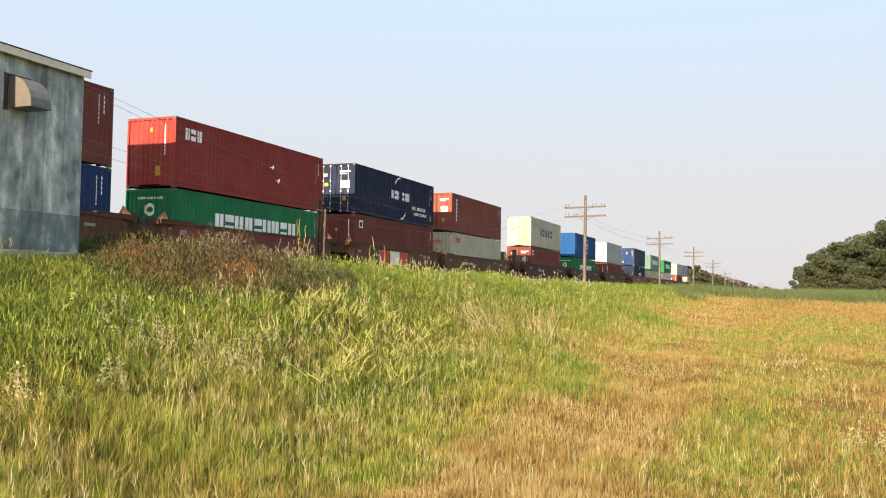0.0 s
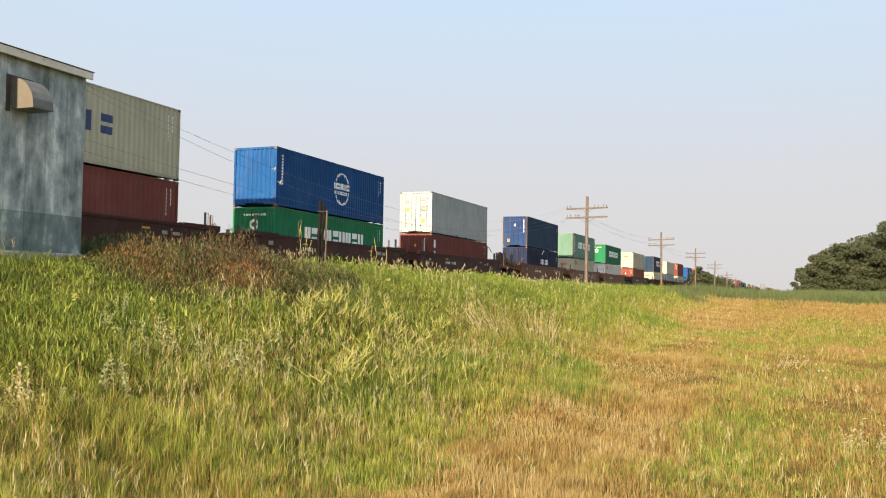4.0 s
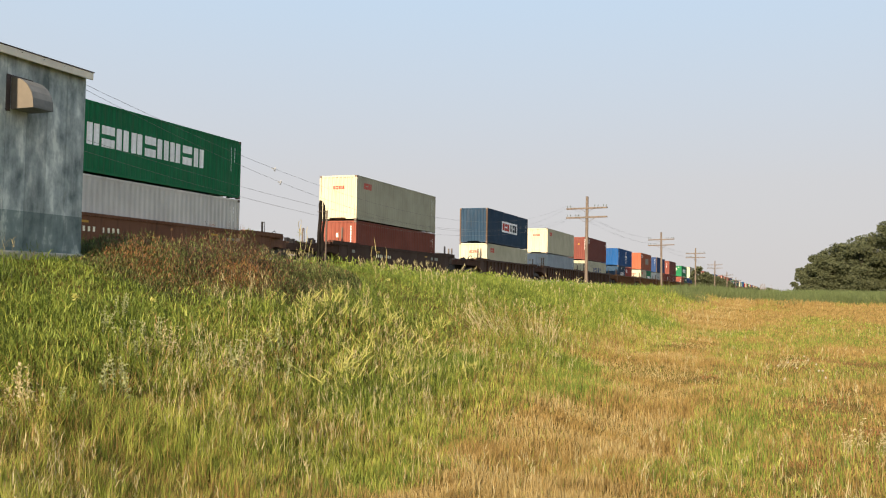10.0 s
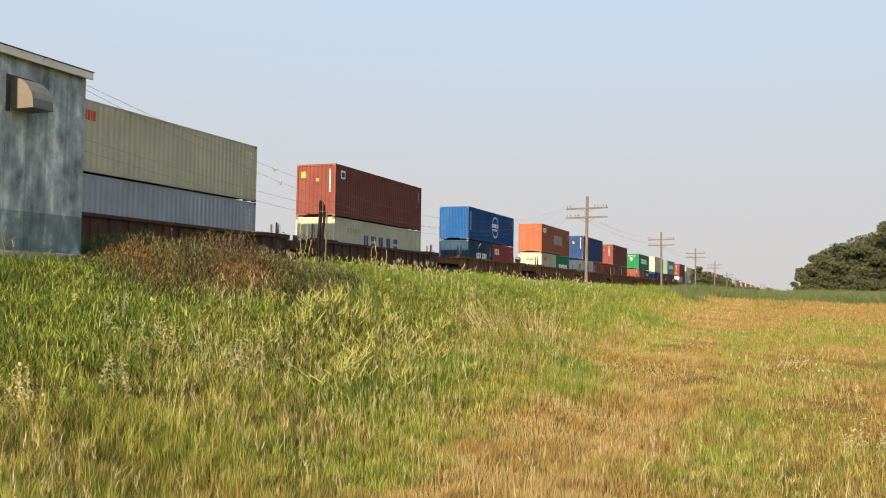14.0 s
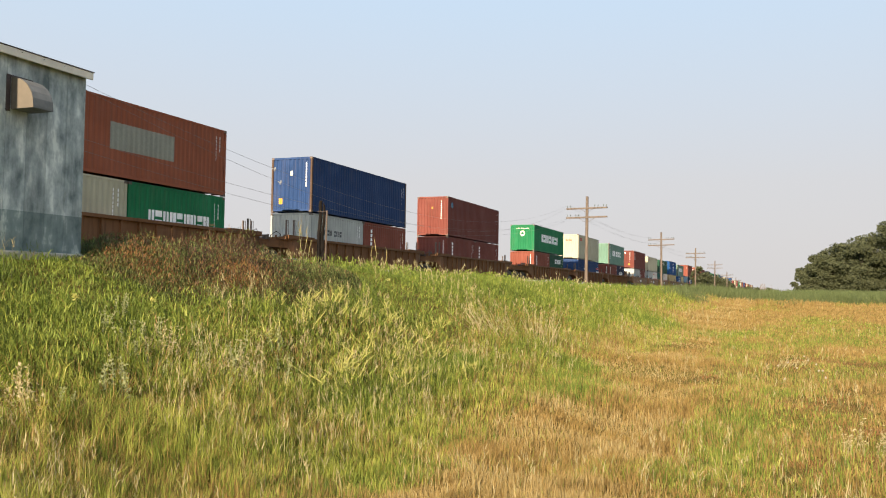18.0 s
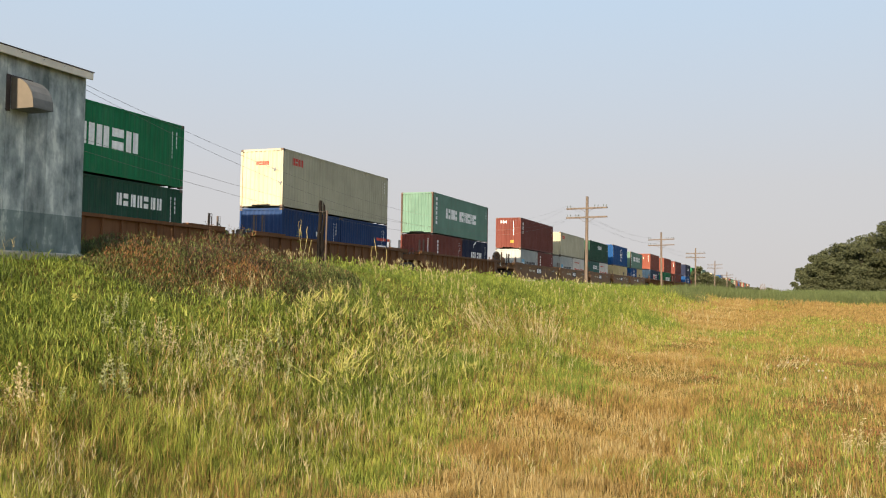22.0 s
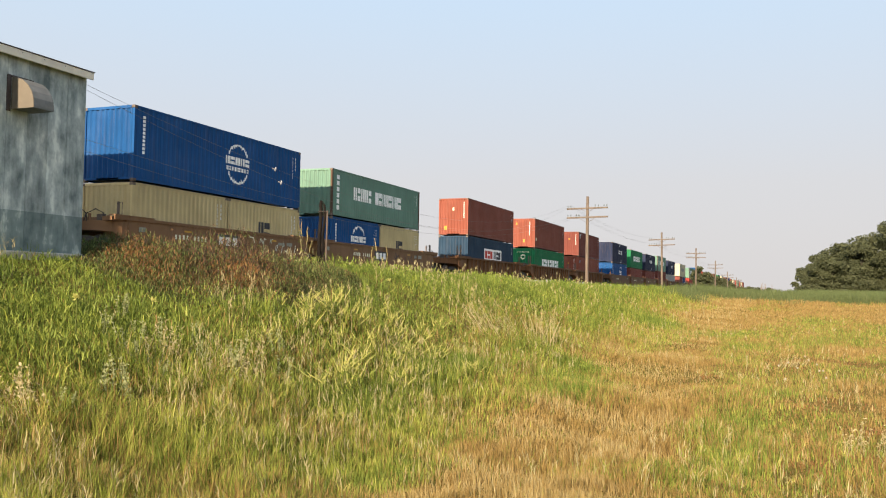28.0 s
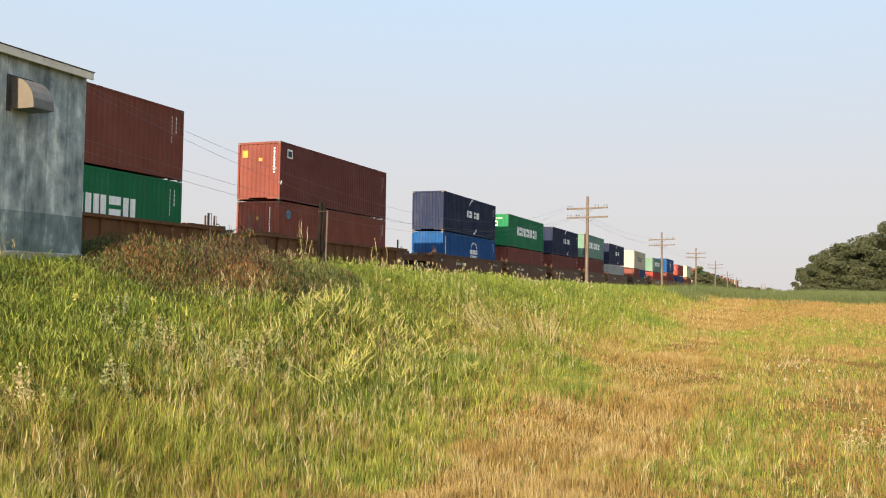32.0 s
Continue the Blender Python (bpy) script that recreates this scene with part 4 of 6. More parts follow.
        for y in (-half / 2, half / 2):
            plate("reflector", y, y + 0.45, 1.2, 1.28, "yellow")
    return thing


def at(s0, t):
    """How far along the railway a thing is at t seconds that starts at s0."""
    return s0 - SPEED * t - 0.5 * GAIN * ((t - 16) ** 2 - 256)


moving = []            # thing, place at the start, height
made_boxes = {}


def box_like(colour, design, doors, high, length, top):
    key = (colour, design, doors, high, length, top)
    if key in made_boxes:
        return copy_thing(made_boxes[key], Matrix())
    made_boxes[key] = container(colour, length, high, design, doors, top)
    return made_boxes[key]


def train():
    spots = [s[0] for s in STACKS]
    for a, b, make in SETS:
        for i in range(a, b + 1):
            first, last = i == a, i == b
            half_gap = lambda j, k: (spots[k] - spots[j]) / 2
            before = half_gap(i - 1, i) if i > 0 else 7.9
            after = half_gap(i, i + 1) if i + 1 < len(spots) else 10.0
            if first:
                before -= 0.65
            if last:
                after -= 0.65
            c = well_car(make, round(before, 2), round(after, 2), first, last, first, STACKS[i][2])
            if i == 1:
                bm = bmesh.new()
                box(bm, 1.4205, 1.4225, -6.1, 6.1, 0.36, 1.43)
                part("painted_panel", bm, paints["maroon"], c, "maroon painted side under spray paint")
                scrawl(c, -5.6, 5.8, 0.55, 1.35, "pale", 3, 30)
                scrawl(c, 2.0, 5.8, 0.55, 1.4, "orange", 4, 8)
            if i == 2:
                for y0, y1, col in ((-3.0, -1.6, "red"), (-1.5, -0.1, "pale"), (0.0, 1.3, "red")):
                    bm = bmesh.new()
                    box(bm, 1.4205, 1.4265, y0, y1, 0.5, 1.3)
                    part("painted_panel", bm, MARK[col], c, "large painted panel on the side")
                scrawl(c, -3.2, 2.0, 0.5, 1.3, "pale", 5, 12)
            if i in (8, 21, 24, 25):
                scrawl(c, 1.5, 5.5, 0.6, 1.3, ("pale", "black", "grey", "white")[i % 4], i, 9)
            moving.append((c, spots[i], RAIL))
    for s0, up, low in STACKS:
        high = low[0][3]
        if len(low) == 1:
            moving.append((box_like(*low[0], L40, False), s0, BASE))
        else:
            for t, spec in zip((-1, 1), low):
                moving.append((box_like(*spec, L20, False), s0 + t * (L20 / 2 + 0.038), BASE))
        moving.append((box_like(*up, L40, True), s0, BASE + high + 0.03))


train()


# ---- beside the railway ----
def equipment_shed():
    x, y1, y0 = -9.0, 9.45, 2.2
    z0 = EYE + 0.39
    top = 2.46
    def old_sheet(name, stops):
        m, nt, lk, b = shader(name)
        n1 = noise_node(nt, lk, 1.7, 5, 0.6, stretch=(1, 1.5, 0.7))
        n2 = noise_node(nt, lk, 6, 5, 0.6, stretch=(1, 1, 0.55))
        n3 = noise_node(nt, lk, 3.2, 3, stretch=(1, 2.0, 0.12))
        info = nt.new("ShaderNodeObjectInfo")
        sh = nt.new("ShaderNodeMapRange")
        sh.inputs["To Min"].default_value, sh.inputs["To Max"].default_value = 0.9, 1.12
        lk.new(info.outputs["Random"], sh.inputs["Value"])
        r = ramp(nt, stops)
        lk.new(mix(nt, lk, 0.36, mix(nt, lk, 0.35, n1.outputs[0], n3.outputs[0]), n2.outputs[0]), r.inputs[0])
        lk.new(mix(nt, lk, 1.0, r.outputs[0], sh.outputs[0], "MULTIPLY"), b.inputs["Base Color"])
        b.inputs["Metallic"].default_value, b.inputs["Roughness"].default_value = 0.15, 0.65
        bump(nt, lk, n2.outputs[0], 0.2, 0.01, b)
        return m

    m = old_sheet("weathered_galvanised_sheet", [(0.41, (0.125, 0.16, 0.155)), (0.47, (0.25, 0.29, 0.275)), (0.53, (0.375, 0.42, 0.395)), (0.59, (0.62, 0.66, 0.60))])
    base_mat = old_sheet("painted_base_sheet", [(0.41, (0.07, 0.105, 0.10)), (0.48, (0.145, 0.19, 0.18)), (0.55, (0.21, 0.26, 0.24)), (0.61, (0.50, 0.54, 0.48))])
    trim_mat = plain("cream_fascia", (0.74, 0.68, 0.55), 0.6, 0, 8, 0.15)
    tan = plain("tan_hood_cheek", (0.108, 0.093, 0.072), 0.6, 0, 14, 0.15)
    dark = plain("rusty_dark_iron", (0.06, 0.045, 0.04), 0.7, 0.2, 18, 0.4)
    conc = plain("concrete_footing", (0.45, 0.40, 0.31), 0.9, 0, 10, 0.2, 0.5)
    shed = empty("equipment_shed", pose(x, y1, z0), "weathered grey sheet-metal railway equipment shed on the bank", "shed")
    long, deep = y1 - y0, 3.0
    # sheets with standing seams, each bay its own panel
    n = 22
    step = long / n
    for i in range(n):
        bm = bmesh.new()
        a = -long + i * step
        box(bm, -0.03, 0.0, a + 0.002, a + step - 0.002, 0.52, top)
        box(bm, -0.04, -0.012, a, a + step, 0.52, top)
        part("wall_panel", bm, m, shed)
        bm = bmesh.new()
        box(bm, -0.03, 0.003, a + 0.002, a + step - 0.002, 0.02, 0.525)
        part("base_panel", bm, base_mat, shed, "dark painted base sheet")
    for name, dims in (("end_wall", (-deep, -0.03, -0.05, 0.0, 0.02, top + 0.12)), ("end_wall", (-deep, -0.03, -long, -long + 0.05, 0.02, top + 0.12)),
                       ("back_wall", (-deep - 0.05, -deep, -long, 0.0, 0.02, top + 0.2))):
        part(name, bevelled(*dims, 0.004), m, shed)
    bm = bmesh.new()
    v = []
    for yy in (-long - 0.18, 0.03):
        v.append([bm.verts.new(p) for p in ((0.075, yy, top + 0.005), (0.075, yy, top + 0.06), (-deep - 0.2, yy, top + 0.28), (-deep - 0.2, yy, top + 0.22))])
    for k in range(4):
        bm.faces.new((v[0][k], v[0][(k + 1) % 4], v[1][(k + 1) % 4], v[1][k]))
    bm.faces.new(v[0])
    bm.faces.new(v[1])
    bmesh.ops.recalc_face_normals(bm, faces=bm.faces[:])
    part("roof", bm, m, shed)
    part("fascia", bevelled(0.077, 0.095, -long - 0.18, 0.035, top - 0.03, top + 0.07, 0.004), trim_mat, shed, "pale cream fascia strip")
    part("roof_edge", bevelled(0.05, 0.105, -long - 0.2, 0.05, top + 0.072, top + 0.084, 0.003), dark, shed)
    for i in range(9):
        part("screw", bevelled(0.096, 0.101, -0.5 - i * 0.35, -0.488 - i * 0.35, top + 0.034, top + 0.046, 0.002), dark, shed)
    part("footing", bevelled(-deep, 0.06, -long - 0.05, 0.03, -0.75, 0.018, 0.02), conc, shed, "pale concrete footing")
    # the ventilation hood
    bm = bmesh.new()
    ya, yb, zb, h = -1.26, -0.95, 1.78, 0.40
    prof = [(0.02, zb), (0.385, zb), (0.385, zb + 0.03)] + [(0.385 - 0.365 * (1 - math.cos(a)), zb + 0.03 + (h - 0.03) * math.sin(a)) for a in (0.25, 0.5, 0.8, 1.1, 1.35, 1.55)] + [(0.02, zb + h)]
    ra, rb = ([bm.verts.new((px, yy, pz)) for px, pz in prof] for yy in (ya, yb))
    for k in range(len(prof)):
        bm.faces.new((ra[k], ra[(k + 1) % len(prof)], rb[(k + 1) % len(prof)], rb[k]))
    bmesh.ops.recalc_face_normals(bm, faces=bm.faces[:])
    hood_mat = plain("dull_galvanised_hood", (0.15, 0.155, 0.145), 0.6, 0.15, 9, 0.35)
    hood = part("vent_hood", bm, hood_mat, shed, "curved galvanised ventilation hood")
    for yy, col in ((ya, tan), (yb, hood_mat)):
        bm = bmesh.new()
        s = -1 if yy == ya else 1
        lo = [bm.verts.new((px, yy, pz)) for px, pz in prof]
        hi = [bm.verts.new((px, yy + s * 0.006, pz)) for px, pz in prof]
        bm.faces.new(lo)
        bm.faces.new(hi)
        for k in range(len(prof)):
            bm.faces.new((lo[k], lo[(k + 1) % len(prof)], hi[(k + 1) % len(prof)], hi[k]))
        bmesh.ops.recalc_face_normals(bm, faces=bm.faces[:])
        part("hood_cheek", bm, col, hood, "tan painted cheek of the hood" if yy == ya else "")
    bm = bmesh.new()
    for d in ((0.0, 0.014, ya - 0.07, ya - 0.012, zb - 0.03, zb + h + 0.03), (0.0, 0.03, ya - 0.012, yb + 0.01, zb + h + 0.005, zb + h + 0.025)):
        box(bm, *d)
    part("hood_frame", bm, dark, shed, "rusty dark iron frame")


equipment_shed()


def old_post():
    m, nt, lk, b = shader("shade_dark_split_timber")
    g = noise_node(nt, lk, 9, 6, stretch=(3, 3, 0.25))
    # almost black stops: the post's shaded side is put into the timber colour
    r = ramp(nt, [(0.3, (0.004, 0.0035, 0.003)), (0.55, (0.011, 0.009, 0.008)), (0.8, (0.03, 0.025, 0.022))])
    lk.new(g.outputs[0], r.inputs[0])
    lk.new(r.outputs[0], b.inputs["Base Color"])
    b.inputs["Roughness"].default_value = 0.9
    b.inputs["Specular IOR Level"].default_value = 0.1
    bump(nt, lk, g.outputs[0], 0.8, 0.02, b)
    x, y = -9.05, 16.2
    z = float(ground_z(x, y))
    post = empty("fence_post", pose(x, y, z, 0, 1.5), "split weathered timber fence post with a steel stake", "post")
    rnd = random.Random(4)
    bm = bmesh.new()
    pts = [(rnd.uniform(-0.012, 0.012), rnd.uniform(-0.012, 0.012), -0.3 + 0.168 * i) for i in range(11)]
    tube(bm, [(p[0] - 0.035, p[1], p[2]) for p in pts], 0.048, 7, 0.036)
    tube(bm, [(p[0] * 1.5 + 0.04, p[1] + 0.02, p[2] * 0.97) for p in pts], 0.038, 7, 0.028)
    for v in bm.verts:
        v.co.x *= 1 + 0.15 * noise.noise(v.co * 9)
        if v.co.z > 1.33:
            v.co.z += rnd.uniform(-0.06, 0.07)
    part("timber", bm, m, post)
    bm = bmesh.new()
    tube(bm, [(0.125, 0.02, -0.2), (0.11, 0.02, 1.22)], 0.018, 6)
    part("stake", bm, casting_mat, post, "thin rusty steel stake")
    bm = bmesh.new()
    for k in range(8):
        a, b2 = 6.28319 * k / 8, 6.28319 * (k + 1) / 8
        tube(bm, [(0.09 * math.cos(a), 0.09 * math.sin(a), 1.2), (0.09 * math.cos(b2), 0.09 * math.sin(b2), 1.18)], 0.006, 4)
    part("wire_wrap", bm, casting_mat, post)


old_post()

POLES = -13.4
POLE_STEP = 41.9
POLE_FIRST = 63.25
SINK = (-0.09, 0.08, 0.28, -0.25, -1.5, -2.2, 0.0)     # how the poles stand in the uneven land


def telegraph_poles():
    wood, nt, lk, b = shader("pole_timber")
    g = noise_node(nt, lk, 6, 6, stretch=(2, 2, 0.15))
    r = ramp(nt, [(0.3, (0.055, 0.041, 0.032)), (0.6, (0.125, 0.097, 0.076)), (0.8, (0.175, 0.145, 0.118))])
    lk.new(g.outputs[0], r.inputs[0])
    lk.new(r.outputs[0], b.inputs["Base Color"])
    b.inputs["Roughness"].default_value = 0.85
    glass = plain("insulator_glass", (0.10, 0.12, 0.12), 0.2, 0, 20, 0.2)
    first = None
    for k in range(7):
        y = POLE_FIRST + POLE_STEP * k if k < 6 else 1.0
        z = float(ground_z(POLES, y)) + SINK[k]
        tilt = (0.3, -0.4, 0.2, 0.5, -0.3, 0.4, 0)[k]
        m = pose(POLES, y, z, 0, tilt)
        if first is not None:
            copy_thing(first, m)
            continue
        pole = first = empty("telegraph_pole", m, "weathered timber telegraph pole with two crossarms", "telegraph pole", "telegraph poles along the railway")
        bm = bmesh.new()
        tube(bm, [(0, 0, -0.6 + 0.83 * i) for i in range(10)], 0.135, 10, 0.10)
        part("mast", bm, wood, pole)
        for z0 in (5.95, 5.29):
            lean = 0.028
            bm = bevelled(-1.5, 1.5, -0.16, -0.06, z0, z0 + 0.115, 0.008)
            for v in bm.verts:
                v.co.z += lean * v.co.x
            arm = part("crossarm", bm, wood, pole)
            for x in ((-1.42, -1.2, 0.58, 0.82, 1.22, 1.42) if z0 > 5.5 else (-1.42, -1.2, -0.8, -0.6)):
                bm = bmesh.new()
                zi = z0 + 0.115 + lean * x
                tube(bm, [(x, -0.11, zi), (x, -0.11, zi + 0.075)], 0.014, 5)
                tube(bm, [(x, -0.11, zi + 0.075), (x, -0.11, zi + 0.155), (x, -0.11, zi + 0.195)], 0.042, 8, 0.022)
                part("insulator", bm, glass, arm, "dark glass insulator")
        bm = bmesh.new()
        for s in (-1, 1):
            tube(bm, [(s * 0.12, -0.17, 5.75), (s * 0.62, -0.17, 6.05)], 0.014, 5)
            tube(bm, [(s * 0.12, -0.17, 5.0), (s * 0.62, -0.17, 5.33)], 0.014, 5)
        part("brace", bm, casting_mat, pole)


telegraph_poles()


def wires():
    mat = plain("line_wire", (0.16, 0.15, 0.14), 0.5, 0.6, 5, 0.2)
    glass = plain("white_insulator", (0.2, 0.21, 0.22), 0.3)
    zb = float(ground_z(POLES, POLE_FIRST))
    # places and heights at two points of the long span, where one pole is missing
    for x, z0, ya, za, ym, zm in ((-1.42, 6.23, 15.7, 6.12, 20.85, 5.52), (-1.2, 6.23, 15.47, 5.93, 20.55, 5.19), (-0.75, 5.53, 15.04, 4.73, 19.95, 4.43), (-0.55, 5.53, 14.84, 4.43, 19.68, 4.11)):
        yp, zp = POLE_FIRST, zb + z0 + SINK[0]

        def long_span(y):
            return (za * (y - ym) * (y - yp) / ((ya - ym) * (ya - yp)) + zm * (y - ya) * (y - yp) / ((ym - ya) * (ym - yp))
                    + zp * (y - ya) * (y - ym) / ((yp - ya) * (yp - ym)))
        pts = [(POLES + x, y, long_span(y)) for y in np.linspace(1.0, yp, 30)]
        for k in range(4):
            y0 = POLE_FIRST + POLE_STEP * k
            pts += [(POLES + x, y0 + POLE_STEP * i / 8, zb + z0 + SINK[k] + (SINK[k + 1] - SINK[k]) * i / 8 - 0.5 * 4 * (i / 8) * (1 - i / 8)) for i in range(1, 9)]
        bm = bmesh.new()
        tube(bm, pts, 0.0042, 4)
        wire = empty("line_wire", Matrix(), "thin sagging telegraph wire along the railway", "wire", "telegraph wires")
        part("strand", bm, mat, wire)
        if z0 > 6:
            bm = bmesh.new()
            z = long_span(23.6)
            tube(bm, [(POLES + x, 23.55, z - 0.06), (POLES + x, 23.6, z + 0.02), (POLES + x, 23.6, z + 0.06)], 0.028, 8, 0.02)
            tube(bm, [(POLES + x - 0.09, 23.55, z + 0.02), (POLES + x + 0.02, 23.6, z)], 0.018, 6)
            part("loose_insulator", bm, glass, wire, "pale insulator left hanging on the wire")


wires()


def blades(name, x, y, high, wide, bend, material, seed, lift=0.0, folds=3):
    """Grass blades at x, y as one mesh: a tapering, leaning strip each, bent (3) or straight (1)."""
    rng = np.random.default_rng(seed)
    n = len(x)
    z = ground_z(x, y) - 0.02 + lift
    turn = rng.uniform(0, 2 * np.pi, n)
    lean = rng.uniform(0, 2 * np.pi, n)
    amount = bend * rng.uniform(0.1, 1.0, n) ** 1.4 * high
    wx, wy = np.cos(turn) * wide / 2, np.sin(turn) * wide / 2
    lx, ly = np.cos(lean) * amount, np.sin(lean) * amount
    co = np.zeros((n, 5, 3), np.float32)
    co[:, 0] = np.stack([x - wx, y - wy, z], -1)
    co[:, 1] = np.stack([x + wx, y + wy, z], -1)
    co[:, 2] = np.stack([x - wx * 0.8 + lx * 0.3, y - wy * 0.8 + ly * 0.3, z + high * 0.55], -1)
    co[:, 3] = np.stack([x + wx * 0.8 + lx * 0.3, y + wy * 0.8 + ly * 0.3, z + high * 0.55], -1)
    co[:, 4] = np.stack([x + lx, y + ly, z + high * (1 - 0.25 * amount / high)], -1)
    tri = np.array([0, 1, 2] if folds == 1 else [0, 1, 3, 0, 3, 2, 2, 3, 4])
    corners = folds + 2
    if folds == 1:
        co = np.ascontiguousarray(co[:, [0, 1, 4]])
    idx = (np.arange(n)[:, None] * corners + tri[None]).ravel().astype(np.int32)
    me = bpy.data.meshes.new(name)
    me.vertices.add(n * corners)
    me.vertices.foreach_set("co", co.ravel())
    me.loops.add(len(idx))
    me.loops.foreach_set("vertex_index", idx)
    me.polygons.add(n * folds)
    me.polygons.foreach_set("loop_start", np.arange(0, len(idx), 3, dtype=np.int32))
    me.polygons.foreach_set("loop_total", np.full(n * folds, 3, np.int32))
    me.update(calc_edges=True)
    me.materials.append(material)
    return new(name, me)


def scatter(n, near, far, seed, wide=44.0, middle=21.2):
    """Points over the meadow, thinning out with distance."""
    rng = np.random.default_rng(seed)
    r = near * (far / near) ** rng.random(n)
    a = np.radians(middle + rng.uniform(-wide, wide, n))
    return -r * np.sin(a), r * np.cos(a), r


def patch(x, y, scale, seed):
    """Smooth drifts between 0 and 1."""
    rng = np.random.default_rng(seed)
    v = np.zeros_like(x)
    for k in range(7):
        f = scale * 1.6 ** (k * 0.5)
        a = rng.uniform(0, 6.283)
        v += np.sin(f * (x * np.cos(a) + y * np.sin(a)) + rng.uniform(0, 6.283)) / (1 + k * 0.3)
    return 0.5 + 0.5 * np.clip(v / 2.2, -1, 1)


# strong clump drift also puts the shade between clumps into the grass colours
GREEN = leafy("meadow_green", [(0.0, (0.020, 0.034, 0.007)), (0.25, (0.121, 0.158, 0.021)), (0.5, (0.308, 0.342, 0.060)), (0.75, (0.511, 0.477, 0.134)), (1.0, (0.617, 0.577, 0.348))], 4.5, 0.42, each=0.30, drift=0.85)
DEEP_GREEN = leafy("deep_green_grass", [(0.0, (0.039, 0.065, 0.011)), (0.4, (0.146, 0.199, 0.032)), (0.75, (0.274, 0.319, 0.062)), (1.0, (0.381, 0.381, 0.134))], 4.5, 0.42, each=0.30, drift=0.85)
CROP = leafy("field_crop", [(0.0, (0.056, 0.078, 0.028)), (0.5, (0.095, 0.123, 0.045)), (1.0, (0.179, 0.190, 0.078))], 0.2, 0.3)
STRAW = leafy("dry_straw", [(0.0, (0.085, 0.055, 0.020)), (0.3, (0.245, 0.163, 0.052)), (0.65, (0.385, 0.268, 0.094)), (1.0, (0.477, 0.392, 0.222))], 4.5, 0.42, each=0.30, drift=0.85)
BROWN = leafy("withered_leaves", [(0.0, (0.069, 0.041, 0.021)), (0.4, (0.174, 0.098, 0.047)), (0.8, (0.278, 0.174, 0.087)), (1.0, (0.371, 0.290, 0.167))], 1.2, 0.3)
HERB = leafy("herb_leaves", [(0.0, (0.050, 0.080, 0.012)), (0.5, (0.197, 0.246, 0.037)), (1.0, (0.382, 0.394, 0.111))], 0.7)
PALE = leafy("bleached_grass", [(0.0, (0.212, 0.142, 0.050)), (0.4, (0.384, 0.288, 0.117)), (1.0, (0.486, 0.420, 0.243))], 4.5, 0.42, each=0.30, drift=0.85)
RUSSET = leafy("russet_leaves", [(0.0, (0.109, 0.055, 0.023)), (0.5, (0.240, 0.122, 0.044)), (1.0, (0.337, 0.215, 0.096))], 1.5, 0.3)
REED = leafy("bleached_seed_heads", [(0.0, (0.302, 0.252, 0.112)), (0.5, (0.414, 0.358, 0.190)), (1.0, (0.504, 0.459, 0.314))], 2.0)


def worn_strip(x, y):
    """1 on the worn dry strip of the track, 0 away from it."""
    q = np.clip(y, 0, 28)
    mid, half = -1.4 - 0.072 * q, 0.7 + 0.03 * q
    return smooth(1.35, 0.6, np.abs(x - mid) / half)


def spots(x, y, places):
    """1 at the middle of each place (x, y, half width), falling off round it."""
    v = np.zeros_like(x)
    for cx, cy, q in places:
        v = np.maximum(v, np.exp(-((x - cx) / q) ** 2 - ((y - cy) / (1.8 * q)) ** 2))
    return v


def dryness(x, y):
    strip = worn_strip(x, y)
    track = smooth(-4.1, -2.3, x)
    band = smooth(30, 40, y) * smooth(66, 52, y) * smooth(-5, -3, x) * smooth(0.15, 0.6, patch(x, 0.35 * y, 0.55, 29))
    d = 0.17 + 0.2 * smooth(8, 5.5, np.hypot(x, y)) + 0.40 * track
    d = d + 0.45 * strip + 0.5 * band + 0.38 * smooth(-6.6, -5.4, x) * smooth(-3.2, -4.2, x) * smooth(11, 14, y) * smooth(30, 22, y)
    stretch = 1 - 0.75 * smooth(9, 26, y)
    drift = patch(x, y * stretch, 0.9, 7) * 0.5 + patch(x, y * stretch, 2.9, 17) * 0.5
    d = d + 1.0 * (drift - 0.5) * (0.5 + 0.5 * np.maximum(track, strip))
    d = d - 0.38 * spots(x, y, ((-0.32, 11.9, 0.4), (-0.64, 9.5, 0.32), (-0.8, 7.1, 0.4), (-1.0, 25.7, 1.0), (2.1, 38.0, 1.3), (0.6, 27.0, 0.8), (-1.6, 31.0, 0.8)))
    d = d + 0.4 * spots(x, y, ((0.13, 21.3, 0.7), (1.34, 16.6, 0.6), (-1.4, 55.0, 3.0), (-1.9, 12.0, 0.7), (3.0, 45.0, 2.0)))
    d = d + 0.28 * spots(x, y, ((-5.3, 7.9, 0.7), (-4.3, 7.6, 0.6), (-4.9, 6.6, 0.8), (-5.9, 9.2, 0.5)))
    d = d - 0.2 * smooth(-6.2, -7.4, x)
    return np.clip(d, 0.03, 0.97)


